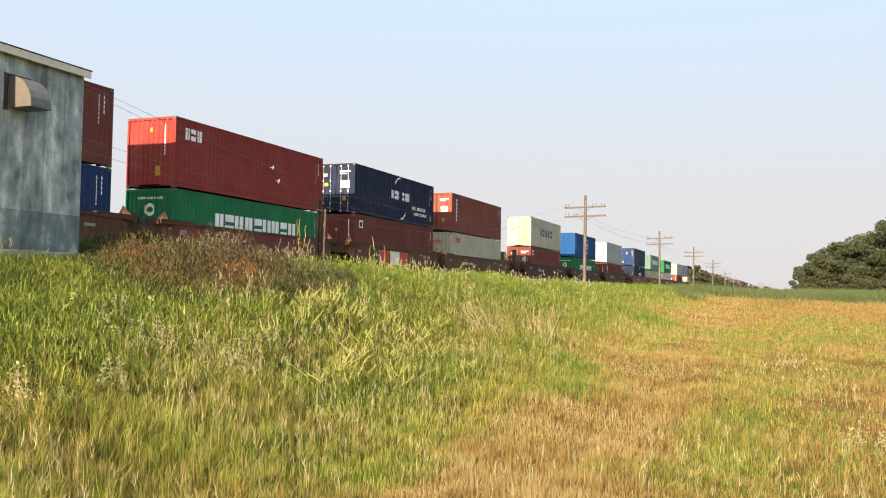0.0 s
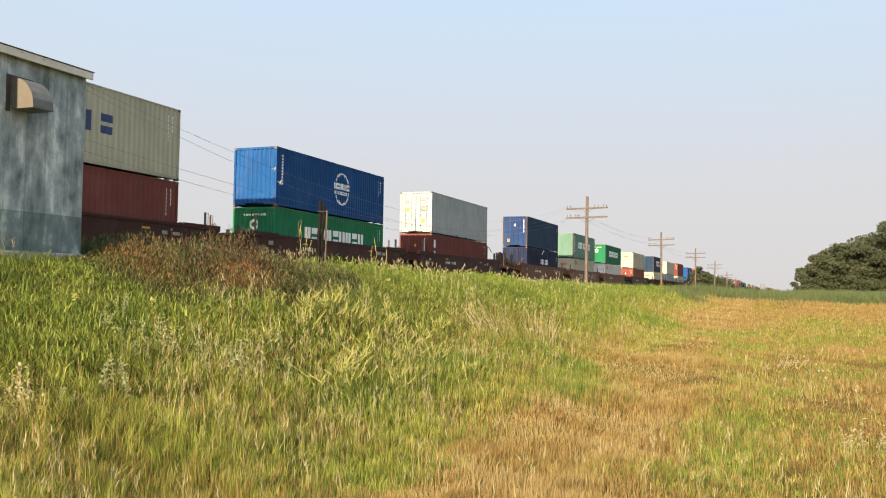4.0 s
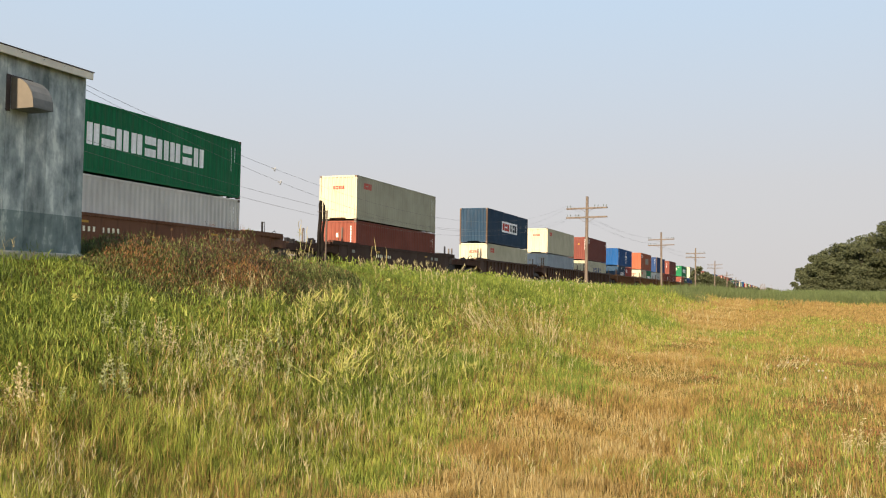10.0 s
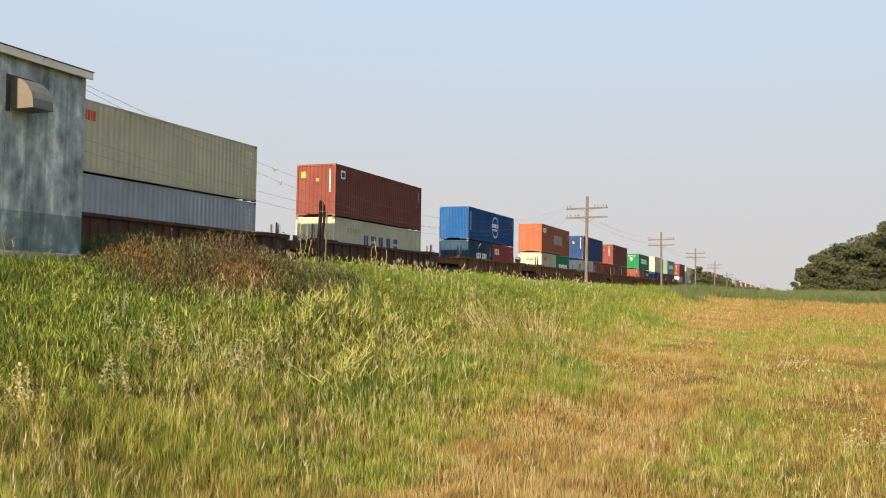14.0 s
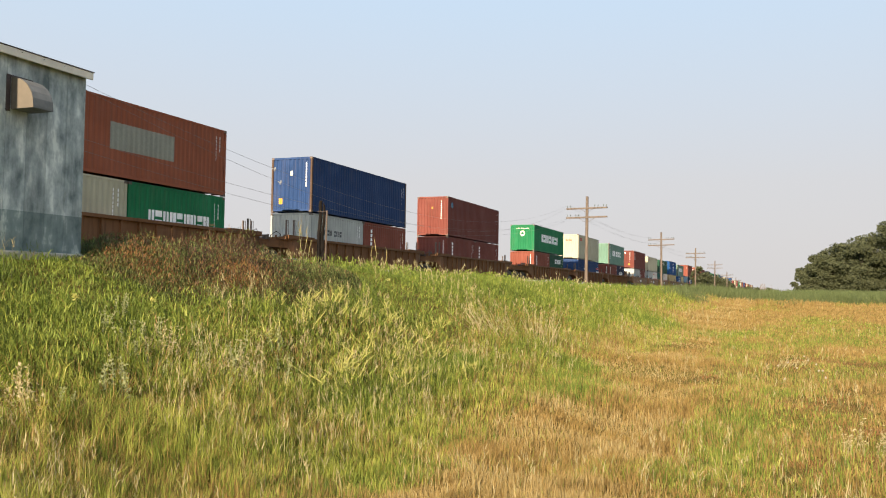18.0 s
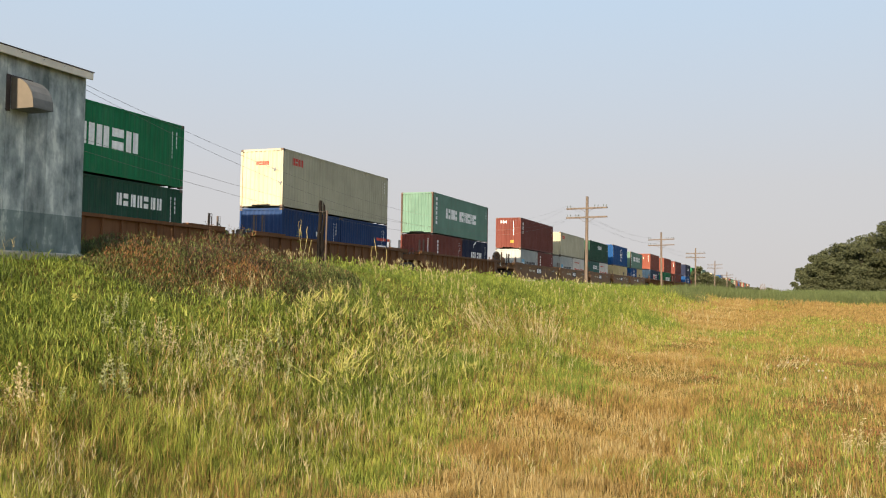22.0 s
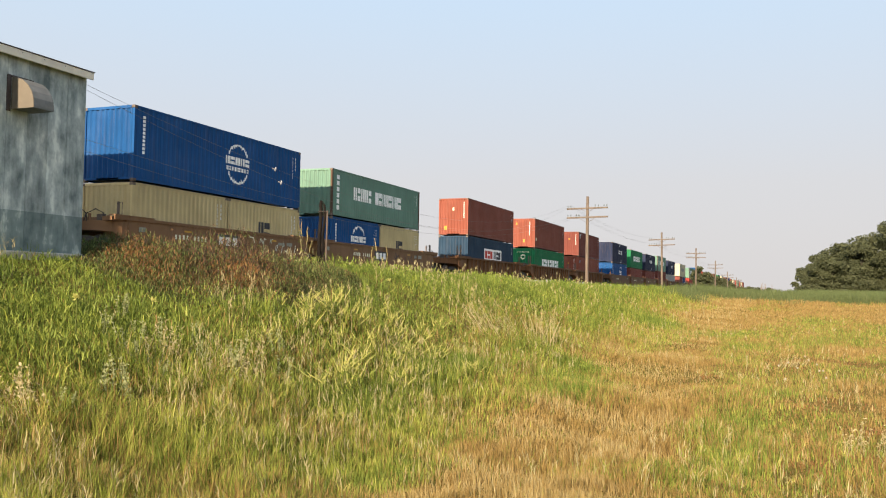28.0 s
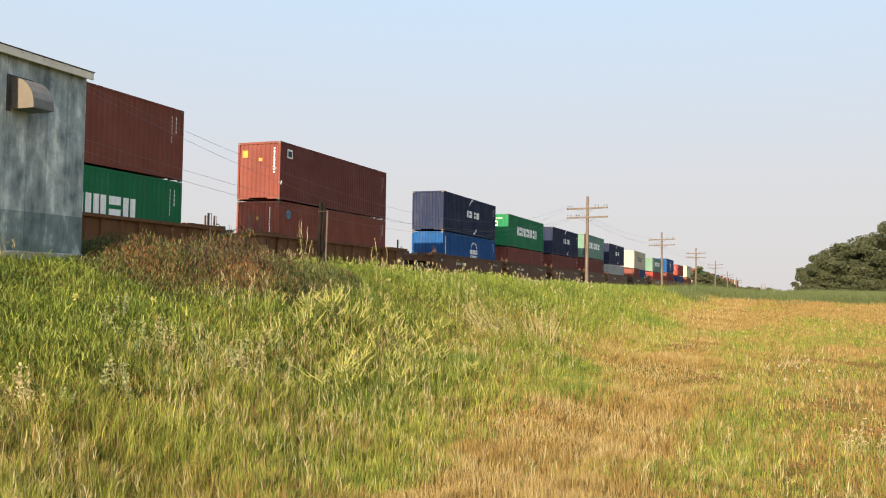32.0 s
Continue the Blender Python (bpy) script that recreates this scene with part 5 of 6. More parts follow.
def heap(x, y):
    """Height of the weed thicket over the ground."""
    h = 0.0
    for cx, cy, sx, sy, hh in ((-8.7, 12.0, 1.05, 1.0, 0.66), (-8.8, 10.3, 1.0, 0.85, 0.52), (-8.3, 13.7, 0.9, 0.9, 0.32), (-7.7, 11.3, 0.8, 1.5, 0.22), (-8.35, 15.3, 0.75, 1.0, 0.30), (-7.95, 10.3, 0.6, 1.0, 0.30), (-7.9, 11.8, 0.65, 1.0, 0.36), (-7.85, 13.4, 0.55, 0.8, 0.24), (-7.2, 11.7, 0.4, 1.0, 0.26), (-7.6, 14.2, 0.45, 0.8, 0.22)):
        h = h + hh * np.exp(-((x - cx) / sx) ** 2 - ((y - cy) / sy) ** 2)
    return h


def bare(x, y):
    """Where the track is trodden to soil and withered leaves."""
    v = 0.0
    for cx, cy, q in ((-1.4, 17.0, 0.45), (0.65, 13.6, 0.8), (0.1, 20.7, 0.6), (1.5, 21.5, 0.9), (0.85, 9.2, 0.7), (0.2, 7.4, 0.45), (0.25, 9.0, 0.5), (1.0, 11.3, 0.5), (0.2, 10.2, 0.35), (0.9, 15.5, 0.5), (-1.0, 9.0, 0.3), (0.3, 22.0, 0.9), (-2.6, 25.0, 0.8)):
        v = np.maximum(v, np.exp(-((x - cx) / q) ** 2 - ((y - cy) / (1.6 * q)) ** 2))
    return v


def shed_free(x, y):
    return (x > -19.5) & ~((x < -8.93) & (y < 9.5) & (x > -12.2)) & (x < 45)


def meadow():
    x, y, r = scatter(1050000, 4.8, 130, 1)
    far = scatter(420000, 20, 75, 2, 34, 0)
    far = [v[far[0] > -6] for v in far]
    x, y, r = (np.concatenate(q) for q in zip((x, y, r), far))
    rng = np.random.default_rng(5)
    keep = shed_free(x, y) & (heap(x, y) < 0.16) & (rng.random(len(x)) > 0.85 * bare(x, y))
    x, y, r = x[keep], y[keep], r[keep]
    is_dry = rng.random(len(x)) < dryness(x, y)
    bank = smooth(-3.0, -7.0, x + 0.8 * (patch(x, y, 0.7, 21) - 0.5))
    crop = smooth(50, 62, y + 9 * (patch(x, y, 0.45, 37) - 0.5)) * smooth(-9, -6, x)
    p = patch(x, y, 1.3, 3)
    tall = (0.12 + 0.11 * p + 0.20 * bank * (0.4 + 1.0 * p)) * rng.uniform(0.45, 1.5, len(x)) + 0.60 * crop * rng.uniform(0.7, 1.1, len(x))
    fine = 0.75 + (patch(x, y, 9.0, 71) - 0.75) * smooth(22, 10, r)
    tall *= 0.6 + 0.5 * fine
    tall *= 1 - bank * (1 - crop) * smooth(26, 18, r) * (0.55 - 0.85 * patch(x, y, 4.2, 47) ** 1.5)
    tall *= 1 - 0.5 * smooth(-7.0, -9.0, x) * smooth(13, 19, y) * smooth(55, 38, y) * (1 - crop)
    tall *= 1 - 0.25 * smooth(9, 20, r) * smooth(-6, -3, x) * (1 - crop)
    tall *= 1 - 0.4 * bare(x, y)
    tall *= 1 - 0.42 * smooth(-6.6, -8.0, x) * smooth(10.2, 9.2, y)
    tall *= 1 - 0.5 * np.exp(-((x + 6.75) / 0.55) ** 2 - ((y - 10.1) / 1.5) ** 2)
    tuft = np.exp(-((x + 4.4 + 0.03 * y) / 0.5) ** 2) * patch(x, y, 0.8, 51) * smooth(7, 10, y) * smooth(34, 24, y)
    for cx, cy, q in ((-3.3, 15.2, 0.7), (-2.95, 13.0, 0.55), (-3.9, 17.5, 0.7), (-1.15, 25.5, 0.9), (0.0, 15.1, 0.4), (-0.45, 11.7, 0.35), (-0.3, 10.1, 0.3), (-2.5, 31.0, 1.1), (1.4, 28.7, 1.0), (-4.5, 32.5, 1.2)):
        tuft = np.maximum(tuft, (0.9 if cx < -2.8 else 0.45) * np.exp(-((x - cx) / q) ** 2 - ((y - cy) / (1.5 * q)) ** 2))
    tall += 0.17 * tuft * rng.uniform(0.4, 1.1, len(x))
    is_dry &= (crop < 0.5) & (rng.random(len(x)) > 1.2 * tuft)
    deep = (x < -7.7 + 1.2 * (p - 0.5)) | (crop > 0.5) | (rng.random(len(x)) < 1.1 * tuft) | (rng.random(len(x)) < (0.3 + 0.5 * smooth(-6, -7, x)) * smooth(0.55 - 0.35 * smooth(-6, -7, x), 0.75, patch(x, y, 0.75, 61)) * smooth(-4, -5, x))
    deep |= rng.random(len(x)) < 0.55 * smooth(-4.8, -6.4, x)
    deep |= (x > -3.4) & (rng.random(len(x)) < 0.45 + 0.12 * smooth(-1.0, 0.6, x))
    is_dry &= ~(deep & (x < -3.4) & (rng.random(len(x)) < 0.7))
    pale = is_dry & (rng.random(len(x)) < (0.15 + 0.55 * worn_strip(x, y)) * smooth(0.3, 0.7, patch(x, y, 1.7, 88)))
    tall *= 1 - 0.2 * smooth(-4.2, -3.0, x) * (1 - crop)
    wide = np.maximum(0.0048, r * (0.00078 - 0.00022 * smooth(8, 18, r))) * rng.uniform(0.6, 1.5, len(x))
    leafage = (rng.random(len(x)) < 0.75 * smooth(-4.6, -6.2, x) * smooth(5.5, 8.0, r)) & (crop < 0.5) & (r < 26)
    lift = np.where(leafage, tall * rng.uniform(0.0, 0.75, len(x)), 0.0)
    tall = np.where(leafage, 0.03 + 0.32 * tall, tall)
    wide = np.where(leafage, wide * 1.05, wide)
    for name, sel, mat, seed, lab in (("field_crop", crop > 0.5, CROP, 19, "dull green crop at the edge of the field"), ("green_grass", ~is_dry & ~deep & (crop <= 0.5), GREEN, 11, "lush green meadow grass on the slope"), ("deep_green_grass", ~is_dry & deep & (crop <= 0.5), DEEP_GREEN, 15, "deep green grass along the railway and field"), ("bleached_grass", pale & (crop <= 0.5), PALE, 23, "bleached pale grass on the worn track"), ("dry_grass", is_dry & ~pale & (crop <= 0.5), STRAW, 12, "dry golden grass along the worn track")):
        for where, folds, far in ((r < 15, 3, ""), (r >= 15, 1, ", farther off")):
            s = sel & where
            tagged(blades(name, x[s], y[s], tall[s], wide[s] * (1.3 if folds == 1 else 1), 0.6 + 0.5 * bank[s] + 0.7 * leafage[s], mat, seed + 40 * folds, lift[s], folds), lab + far, "grass", kind="stuff")
    # broad-leaved herbs among the grass of the bank
    x, y, r = scatter(120000, 5.5, 60, 31)
    keep = shed_free(x, y) & (heap(x, y) < 0.16) & (x < -4.2) & (patch(x, y, 1.1, 33) > 0.55 - 0.35 * smooth(-5.4, -7.0, x))
    x, y, r = x[keep], y[keep], r[keep]
    rng = np.random.default_rng(6)
    n = len(x)
    tagged(blades("herb_leaves", x, y, rng.uniform(0.04, 0.1, n), np.maximum(0.010, r * 0.0011) * rng.uniform(0.6, 1.3, n), 1.5, HERB, 13,
                  rng.uniform(0.04, 0.30, n) * (1 - 0.8 * smooth(-6.6, -8.0, x) * smooth(10.2, 9.2, y))), "small leafy green herbs among the grass", "herbs", kind="stuff")
    # withered low leaves on the trodden spots
    x, y, r = scatter(160000, 6, 40, 91)
    keep = (rng.random(len(x)) < bare(x, y)) & (x > -4)
    x, y, r = x[keep], y[keep], r[keep]
    n = len(x)
    tagged(blades("withered_leaves", x, y, rng.uniform(0.04, 0.10, n), np.maximum(0.008, r * 0.0009), 1.8, RUSSET, 92), "withered reddish-brown leaves on trodden ground", "leaves", kind="stuff")
    # thin stalks with pale seed heads
    x, y, r = scatter(9000, 5.2, 45, 41)
    keep = shed_free(x, y) & (heap(x, y) < 0.16) & (patch(x, y, 0.9, 43) > 0.42) & (rng.random(len(x)) < 0.22 + 0.78 * smooth(-3.2, -4.4, x))
    x, y, r = x[keep], y[keep], r[keep]
    n = len(x)
    tall = rng.uniform(0.22, 0.5, n) * (0.5 + 0.5 * smooth(-2, -5, x))
    tagged(blades("grass_stalks", x, y, tall, np.maximum(0.004, r * 0.0005), 0.25, REED, 14), "thin bleached grass stalks", "grass", kind="stuff")
    heads = []
    for k in range(6):
        heads.append((x + rng.normal(0, 0.012, n), y + rng.normal(0, 0.012, n), rng.uniform(0.05, 0.09, n), np.maximum(0.005, r * 0.0005) * rng.uniform(0.6, 1.3, n), tall * 0.86 + 0.016 * k))
    X, Y, Hh, W, Z = (np.concatenate(q) for q in zip(*heads))
    tagged(blades("seed_heads", X, Y, Hh, W, 1.3, REED, 14, Z), "bleached feathery grass seed heads", "grass", kind="stuff")


meadow()


def foliage(name, knots, each, leaf, seed, material, parent):
    """Small pointed leaf faces that lie round the knots like a rough skin."""
    rng = np.random.default_rng(seed)
    n = len(knots) * each
    c = np.repeat(np.array([k[0][:] for k in knots]), each, 0)
    s = np.repeat(np.array([k[1] for k in knots]), each)[:, None]
    out = rng.normal(0, 1, (n, 3)) + np.array((0, 0, 0.25))
    out /= np.linalg.norm(out, axis=1)[:, None]
    c = c + out * s * rng.uniform(0.55, 1.1, (n, 1)) * np.array((1, 1, 0.84))
    face = out + rng.normal(0, 1.5, (n, 3))
    u = np.cross(face, rng.normal(0, 1, (n, 3)))
    u /= np.linalg.norm(u, axis=1)[:, None]
    w = np.cross(face, u)
    w /= np.linalg.norm(w, axis=1)[:, None]
    size = leaf * rng.uniform(0.6, 1.4, (n, 1))
    co = np.stack([c - size * u, c - 0.55 * size * w, c + size * u, c + 0.55 * size * w], 1)
    me = bpy.data.meshes.new(name)
    me.vertices.add(n * 4)
    me.vertices.foreach_set("co", co.astype(np.float32).ravel())
    me.loops.add(n * 4)
    me.loops.foreach_set("vertex_index", np.arange(n * 4, dtype=np.int32))
    me.polygons.add(n)
    me.polygons.foreach_set("loop_start", np.arange(0, n * 4, 4, dtype=np.int32))
    me.polygons.foreach_set("loop_total", np.full(n, 4, np.int32))
    me.update(calc_edges=True)
    me.materials.append(material)
    return share(name, me, None, parent, "")


# greyed greens: the haze over the distance is put into the leaf colour
LEAF = leafy("hazed_tree_leaves", [(0.0, (0.062, 0.071, 0.036)), (0.5, (0.088, 0.100, 0.050)), (1.0, (0.119, 0.128, 0.066))], 0.5, 0.4, each=0.25)
PALE_BARK = plain("bleached_bark", (0.154, 0.133, 0.119), 0.9, 0, 8, 0.2, 0.4)
BARK = plain("tree_bark", (0.063, 0.052, 0.042), 0.9, 0, 8, 0.4, 0.8)


def tree(x, y, high, spread_r, seed, name="tree", label="leafy dark green tree at the field's edge", leaf=0.32, n=2600, low=0.12):
    rnd = random.Random(seed)
    z = float(ground_z(x, y)) - 0.1
    t = empty(name, pose(x, y, z, 0, 0, rnd.uniform(0, 360)), label, "tree", "trees")
    bm = bmesh.new()
    tube(bm, [(0, 0, 0), (0.1, 0.05, high * 0.25), (0.0, 0.15, high * 0.5), (0.15, 0.1, high * 0.8)], 0.028 * high, 8, 0.006 * high)
    knots = []
    lobes, per = 13, 11
    count = lobes * per
    for i in range(lobes):
        a = 6.28319 * (i * 0.618 % 1.0) + rnd.uniform(-0.3, 0.3)
        f = low + (0.92 - low) * (i + 0.5) / lobes
        girth = spread_r * (1.0 - abs(2 * (f - 0.42)) ** 2.4 * (0.5 if f < 0.42 else 0.66))
        q = girth * rnd.uniform(0.45, 0.75)
        c = Vector((q * math.cos(a), q * math.sin(a), high * f))
        s = spread_r * rnd.uniform(0.30, 0.46)
        tube(bm, [(0, 0, c[2] * 0.55), (c[0] * 0.5, c[1] * 0.5, c[2] * 0.8), (c[0] * 0.9, c[1] * 0.9, c[2])], 0.008 * high, 5, 0.002 * high)
        for k in range(per):
            e = Vector((rnd.gauss(0, 1), rnd.gauss(0, 1), rnd.gauss(0.35, 0.9))).normalized() * s * rnd.uniform(0.5, 1.1)
            knots.append((c + Vector((e.x, e.y, e.z * 0.8)), spread_r * rnd.uniform(0.12, 0.24)))
    part("trunk", bm, BARK, t)
    foliage("crown", knots, n // count, leaf, seed, LEAF, t)
    return t


def trees():
    rnd = random.Random(8)
    for x, y, h, r in ((3.2, 119, 5.2, 2.7), (5.2, 121, 6.6, 3.2), (7.2, 117, 7.2, 3.4), (9.2, 120, 8.4, 3.6), (11.4, 116, 10.3, 3.8), (13.5, 112, 10.5, 3.8),
                       (15.5, 118, 11.0, 4.0), (2.2, 128, 4.2, 2.4), (6.4, 128, 6.6, 3.2), (18.5, 120, 11.0, 4.0)):
        tree(x + 1.3, y, h, r, int(h * 100 + x * 10), n=19000, leaf=0.12, low=0.03)
    for x, y, h, r in ((-17.2, 196, 5.6, 2.0), (-16.6, 205, 4.6, 2.2), (-16.5, 240, 4.2, 2.6), (-16.2, 256, 3.9, 2.4), (-16.0, 275, 3.6, 2.4)):
        tree(x, y, h, r, int(h * 100 + y), "shrub", "bushy green tree beside the railway", 0.17, 5000, 0.05)


trees()


def stem(bm, rnd, base, lean, high, r0, steps=5, wander=0.16):
    """A wandering stem; returns its points."""
    pts = [Vector(base)]
    d = Vector((lean[0], lean[1], 1)).normalized()
    for i in range(steps):
        d = (d + Vector((rnd.uniform(-wander, wander), rnd.uniform(-wander, wander), 0.05))).normalized()
        pts.append(pts[-1] + d * high / steps)
    tube(bm, pts, r0, 5, r0 * 0.35)
    return pts


def little_leaves(bm, p, n, size, rnd, reach=0.05):
    for _ in range(n):
        c = p + Vector((rnd.uniform(-reach, reach), rnd.uniform(-reach, reach), rnd.uniform(-reach, reach)))
        u = Vector((rnd.uniform(-1, 1), rnd.uniform(-1, 1), rnd.uniform(-0.2, 0.9))).normalized()
        w = u.orthogonal().normalized()
        s = size * rnd.uniform(0.6, 1.3)
        v = [bm.verts.new(c + k) for k in (Vector((0, 0, 0)), u * s * 0.5 + w * s * 0.2, u * s, u * s * 0.5 - w * s * 0.2)]
        bm.faces.new(v)


STALK = leafy("weed_stalk", [(0.0, (0.067, 0.090, 0.017)), (1.0, (0.157, 0.157, 0.045))], 3.0, 0.1)
YELLOW = leafy("yellow_racemes", [(0.0, (0.291, 0.302, 0.078)), (0.5, (0.426, 0.414, 0.129)), (1.0, (0.504, 0.437, 0.101))], 3.0, 0.3)
WHEAT = leafy("wheat_tips", [(0.0, (0.325, 0.258, 0.090)), (1.0, (0.482, 0.414, 0.202))], 3.0, 0.3)
SILVER = leafy("silvery_leaves", [(0.0, (0.224, 0.252, 0.106)), (1.0, (0.414, 0.414, 0.224))], 3.0, 0.3)
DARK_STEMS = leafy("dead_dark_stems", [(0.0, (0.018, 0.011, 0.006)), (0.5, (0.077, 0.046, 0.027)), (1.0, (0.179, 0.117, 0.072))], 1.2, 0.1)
OLIVE = leafy("thicket_leaves", [(0.0, (0.019, 0.029, 0.009)), (0.5, (0.104, 0.134, 0.034)), (1.0, (0.326, 0.344, 0.120))], 0.9, 0.3, each=0.8)


def clover(x, y, high, seed, shoots=7, wide=0.75, crowd=1.7, label="tall weed with pale yellow flower spikes in the grass", dry=False):
    rnd = random.Random(seed)
    t = empty("yellow_weed", pose(x, y, float(ground_z(x, y)) - 0.03), label, "weed", "yellow flowering weeds")
    bs, bf, bl = bmesh.new(), bmesh.new(), bmesh.new()
    main = stem(bs, rnd, (0, 0, 0), (rnd.uniform(-0.15, 0.15), rnd.uniform(-0.15, 0.15)), high * 0.6, 0.007)
    for i in range(int(shoots * crowd)):
        root = main[1 + i % 4]
        a = 6.28319 * i * 0.382 + rnd.uniform(-0.4, 0.4)
        sub = stem(bs, rnd, root, (wide * math.cos(a), wide * math.sin(a)), (high - root.z) * rnd.uniform(0.55, 1.05), 0.004, 6, 0.42)
        tube(bf, [q + Vector((rnd.uniform(-0.006, 0.006), 0, 0)) for q in sub[3:]], 0.0075, 5, 0.0035)
        for q in sub[3:]:
            little_leaves(bf, q, 6, 0.018, rnd, 0.014)
        for q in sub[1:4]:
            little_leaves(bl, q, 2, 0.04, rnd)
    for q in main[1:]:
        little_leaves(bl, q, 3, 0.045, rnd)
    tagged(part("stalk_growth", bs, REED if dry else STALK, t), kind="stuff")
    tagged(part("bloom", bf, WHEAT if dry else YELLOW, t, "pale yellow flower spikes"), kind="stuff")
    part("foliage", bl, HERB, t)


def sage(x, y, high, seed):
    rnd = random.Random(seed)
    t = empty("sagebrush", pose(x, y, float(ground_z(x, y)) - 0.03), "silvery grey-green sage plant in the grass", "weed", "silvery sage plants")
    bs, bl = bmesh.new(), bmesh.new()
    for i in range(rnd.randint(2, 4)):
        pts = stem(bs, rnd, (rnd.uniform(-0.06, 0.06), rnd.uniform(-0.06, 0.06), 0), (rnd.uniform(-0.2, 0.2), rnd.uniform(-0.2, 0.2)), high * rnd.uniform(0.7, 1.0), 0.005, 9)
        for k, q in enumerate(pts[2:]):
            little_leaves(bl, q, 10, 0.034 - 0.002 * k, rnd, 0.016 - 0.001 * k)
    tagged(part("stalk_growth", bs, SILVER, t), kind="stuff")
    part("foliage", bl, SILVER, t)


def dead_weed(x, y, high, seed, lean=(-0.5, 0.0), thick=0.006):
    rnd = random.Random(seed)
    t = empty("dead_weed", pose(x, y, float(ground_z(x, y)) - 0.03), "bleached dead weed with thin leaning twigs", "weed")
    bm = bmesh.new()
    for i in range(24):
        pts = stem(bm, rnd, (rnd.uniform(-0.25, 0.25), rnd.uniform(-0.2, 0.2), 0), (lean[0] + rnd.uniform(-0.5, 0.5), lean[1] + rnd.uniform(-0.5, 0.5)), high * rnd.uniform(0.6, 1.1), thick, 6)
        for q in pts[3:]:
            little_leaves(bm, q, 3, 0.03, rnd, 0.015)
    tagged(part("dry_growth", bm, REED, t), kind="stuff")


def plants():
    spots = ((-6.13, 11.26, 0.75), (-6.3, 10.9, 0.7), (-5.9, 11.6, 0.7), (-4.72, 8.97, 0.85), (-6.02, 13.16, 0.55), (-5.64, 13.47, 0.6), (-5.39, 11.06, 0.6), (-5.06, 11.66, 0.65),
             (-5.97, 10.35, 0.6), (-4.95, 9.7, 0.6), (-5.2, 10.4, 0.55), (-5.6, 12.4, 0.55), (-6.6, 12.3, 0.6), (-4.6, 10.4, 0.5), (-5.1, 12.9, 0.5), (-6.5, 14.0, 0.5), (-5.9, 15.0, 0.5), (-4.3, 8.3, 0.4))
    for i, (x, y, h) in enumerate(spots):
        clover(x, y, h, 100 + i, 9 if i < 4 else 6)
    rnd = random.Random(12)
    for i in range(15):
        a, q = rnd.uniform(0, 6.28), math.sqrt(rnd.random())
        clover(-5.5 + 1.3 * q * math.cos(a), 11.6 + 3.4 * q * math.sin(a), rnd.uniform(0.3, 0.55), 300 + i, rnd.randint(4, 7))
    for i in range(7):
        sage(rnd.uniform(-6.6, -5.0), rnd.uniform(5.8, 9.6), rnd.uniform(0.3, 0.5), 400 + i)
    clover(-9.0, 15.5, 1.15, 140, 4, 0.35, 1, "tall thin dry weed with pale yellow tips beside the post", True)
    clover(-8.03, 16.81, 0.95, 141, 4, 0.6, 1, "tall thin dry weed with spread pale tips on the bank", True)
    for i, (x, y, h) in enumerate(((-5.31, 7.67, 0.6), (-5.67, 8.4, 0.5), (-5.73, 7.72, 0.45), (-6.05, 7.67, 0.4), (-5.7, 9.21, 0.5), (-5.49, 6.07, 0.4), (-5.45, 8.05, 0.55), (-6.2, 8.3, 0.4),
                                   (-5.2, 8.6, 0.45), (-5.9, 7.0, 0.4), (-5.55, 6.9, 0.35), (-6.5, 7.2, 0.45), (-5.0, 7.2, 0.35), (-5.16, 5.30, 0.3), (-6.9, 7.9, 0.4))):
        sage(x, y, h * 0.95, 200 + i)
    dead_weed(-5.3, 7.7, 0.35, 22, (-0.6, 0.1), 0.004)
    dead_weed(-5.4, 17.0, 0.95, 5, (-1.1, -0.3), 0.006)
    dead_weed(-5.2, 17.5, 0.8, 12, (-1.4, -0.2), 0.0055)
    dead_weed(-4.85, 18.6, 0.9, 6, (0.1, 0), 0.008)
    dead_weed(0.75, 9.8, 0.38, 7, (0.1, 0), 0.0025)
    dead_weed(-5.35, 5.1, 0.38, 8, (-0.9, 0.1), 0.0025)
    dead_weed(-5.5, 8.1, 0.42, 9, (0.2, 0), 0.005)
    dead_weed(-6.0, 7.4, 0.45, 10, (0.3, 0), 0.0035)
    dead_weed(0.07, 20.7, 0.3, 11, (0.6, 0), 0.006)
    # dandelion clocks and a few yellow flowers
    fluff = plain("dandelion_fluff", (0.312, 0.276, 0.198), 0.9, 0, 40, 0.1)
    rnd = random.Random(3)
    for i in range(10):
        x, y = 0.35 + rnd.gauss(0, 0.3), 19.2 + rnd.gauss(0, 1.0)
        t = empty("dandelion", pose(x, y, float(ground_z(x, y))), "white dandelion clock on a thin stalk", "flower", "dandelion clocks")
        bm = bmesh.new()
        h = rnd.uniform(0.16, 0.3)
        tube(bm, [(0, 0, 0), (0.01, 0, h)], 0.004, 4)
        part("stalk", bm, STALK, t)
        bm = bmesh.new()
        bmesh.ops.create_icosphere(bm, subdivisions=2, radius=0.019, matrix=Matrix.Translation((0.01, 0, h + 0.02)))
        for v in bm.verts:
            v.co += Vector((rnd.uniform(-1, 1), rnd.uniform(-1, 1), rnd.uniform(-1, 1))) * 0.006
        part("clock", bm, fluff, t)
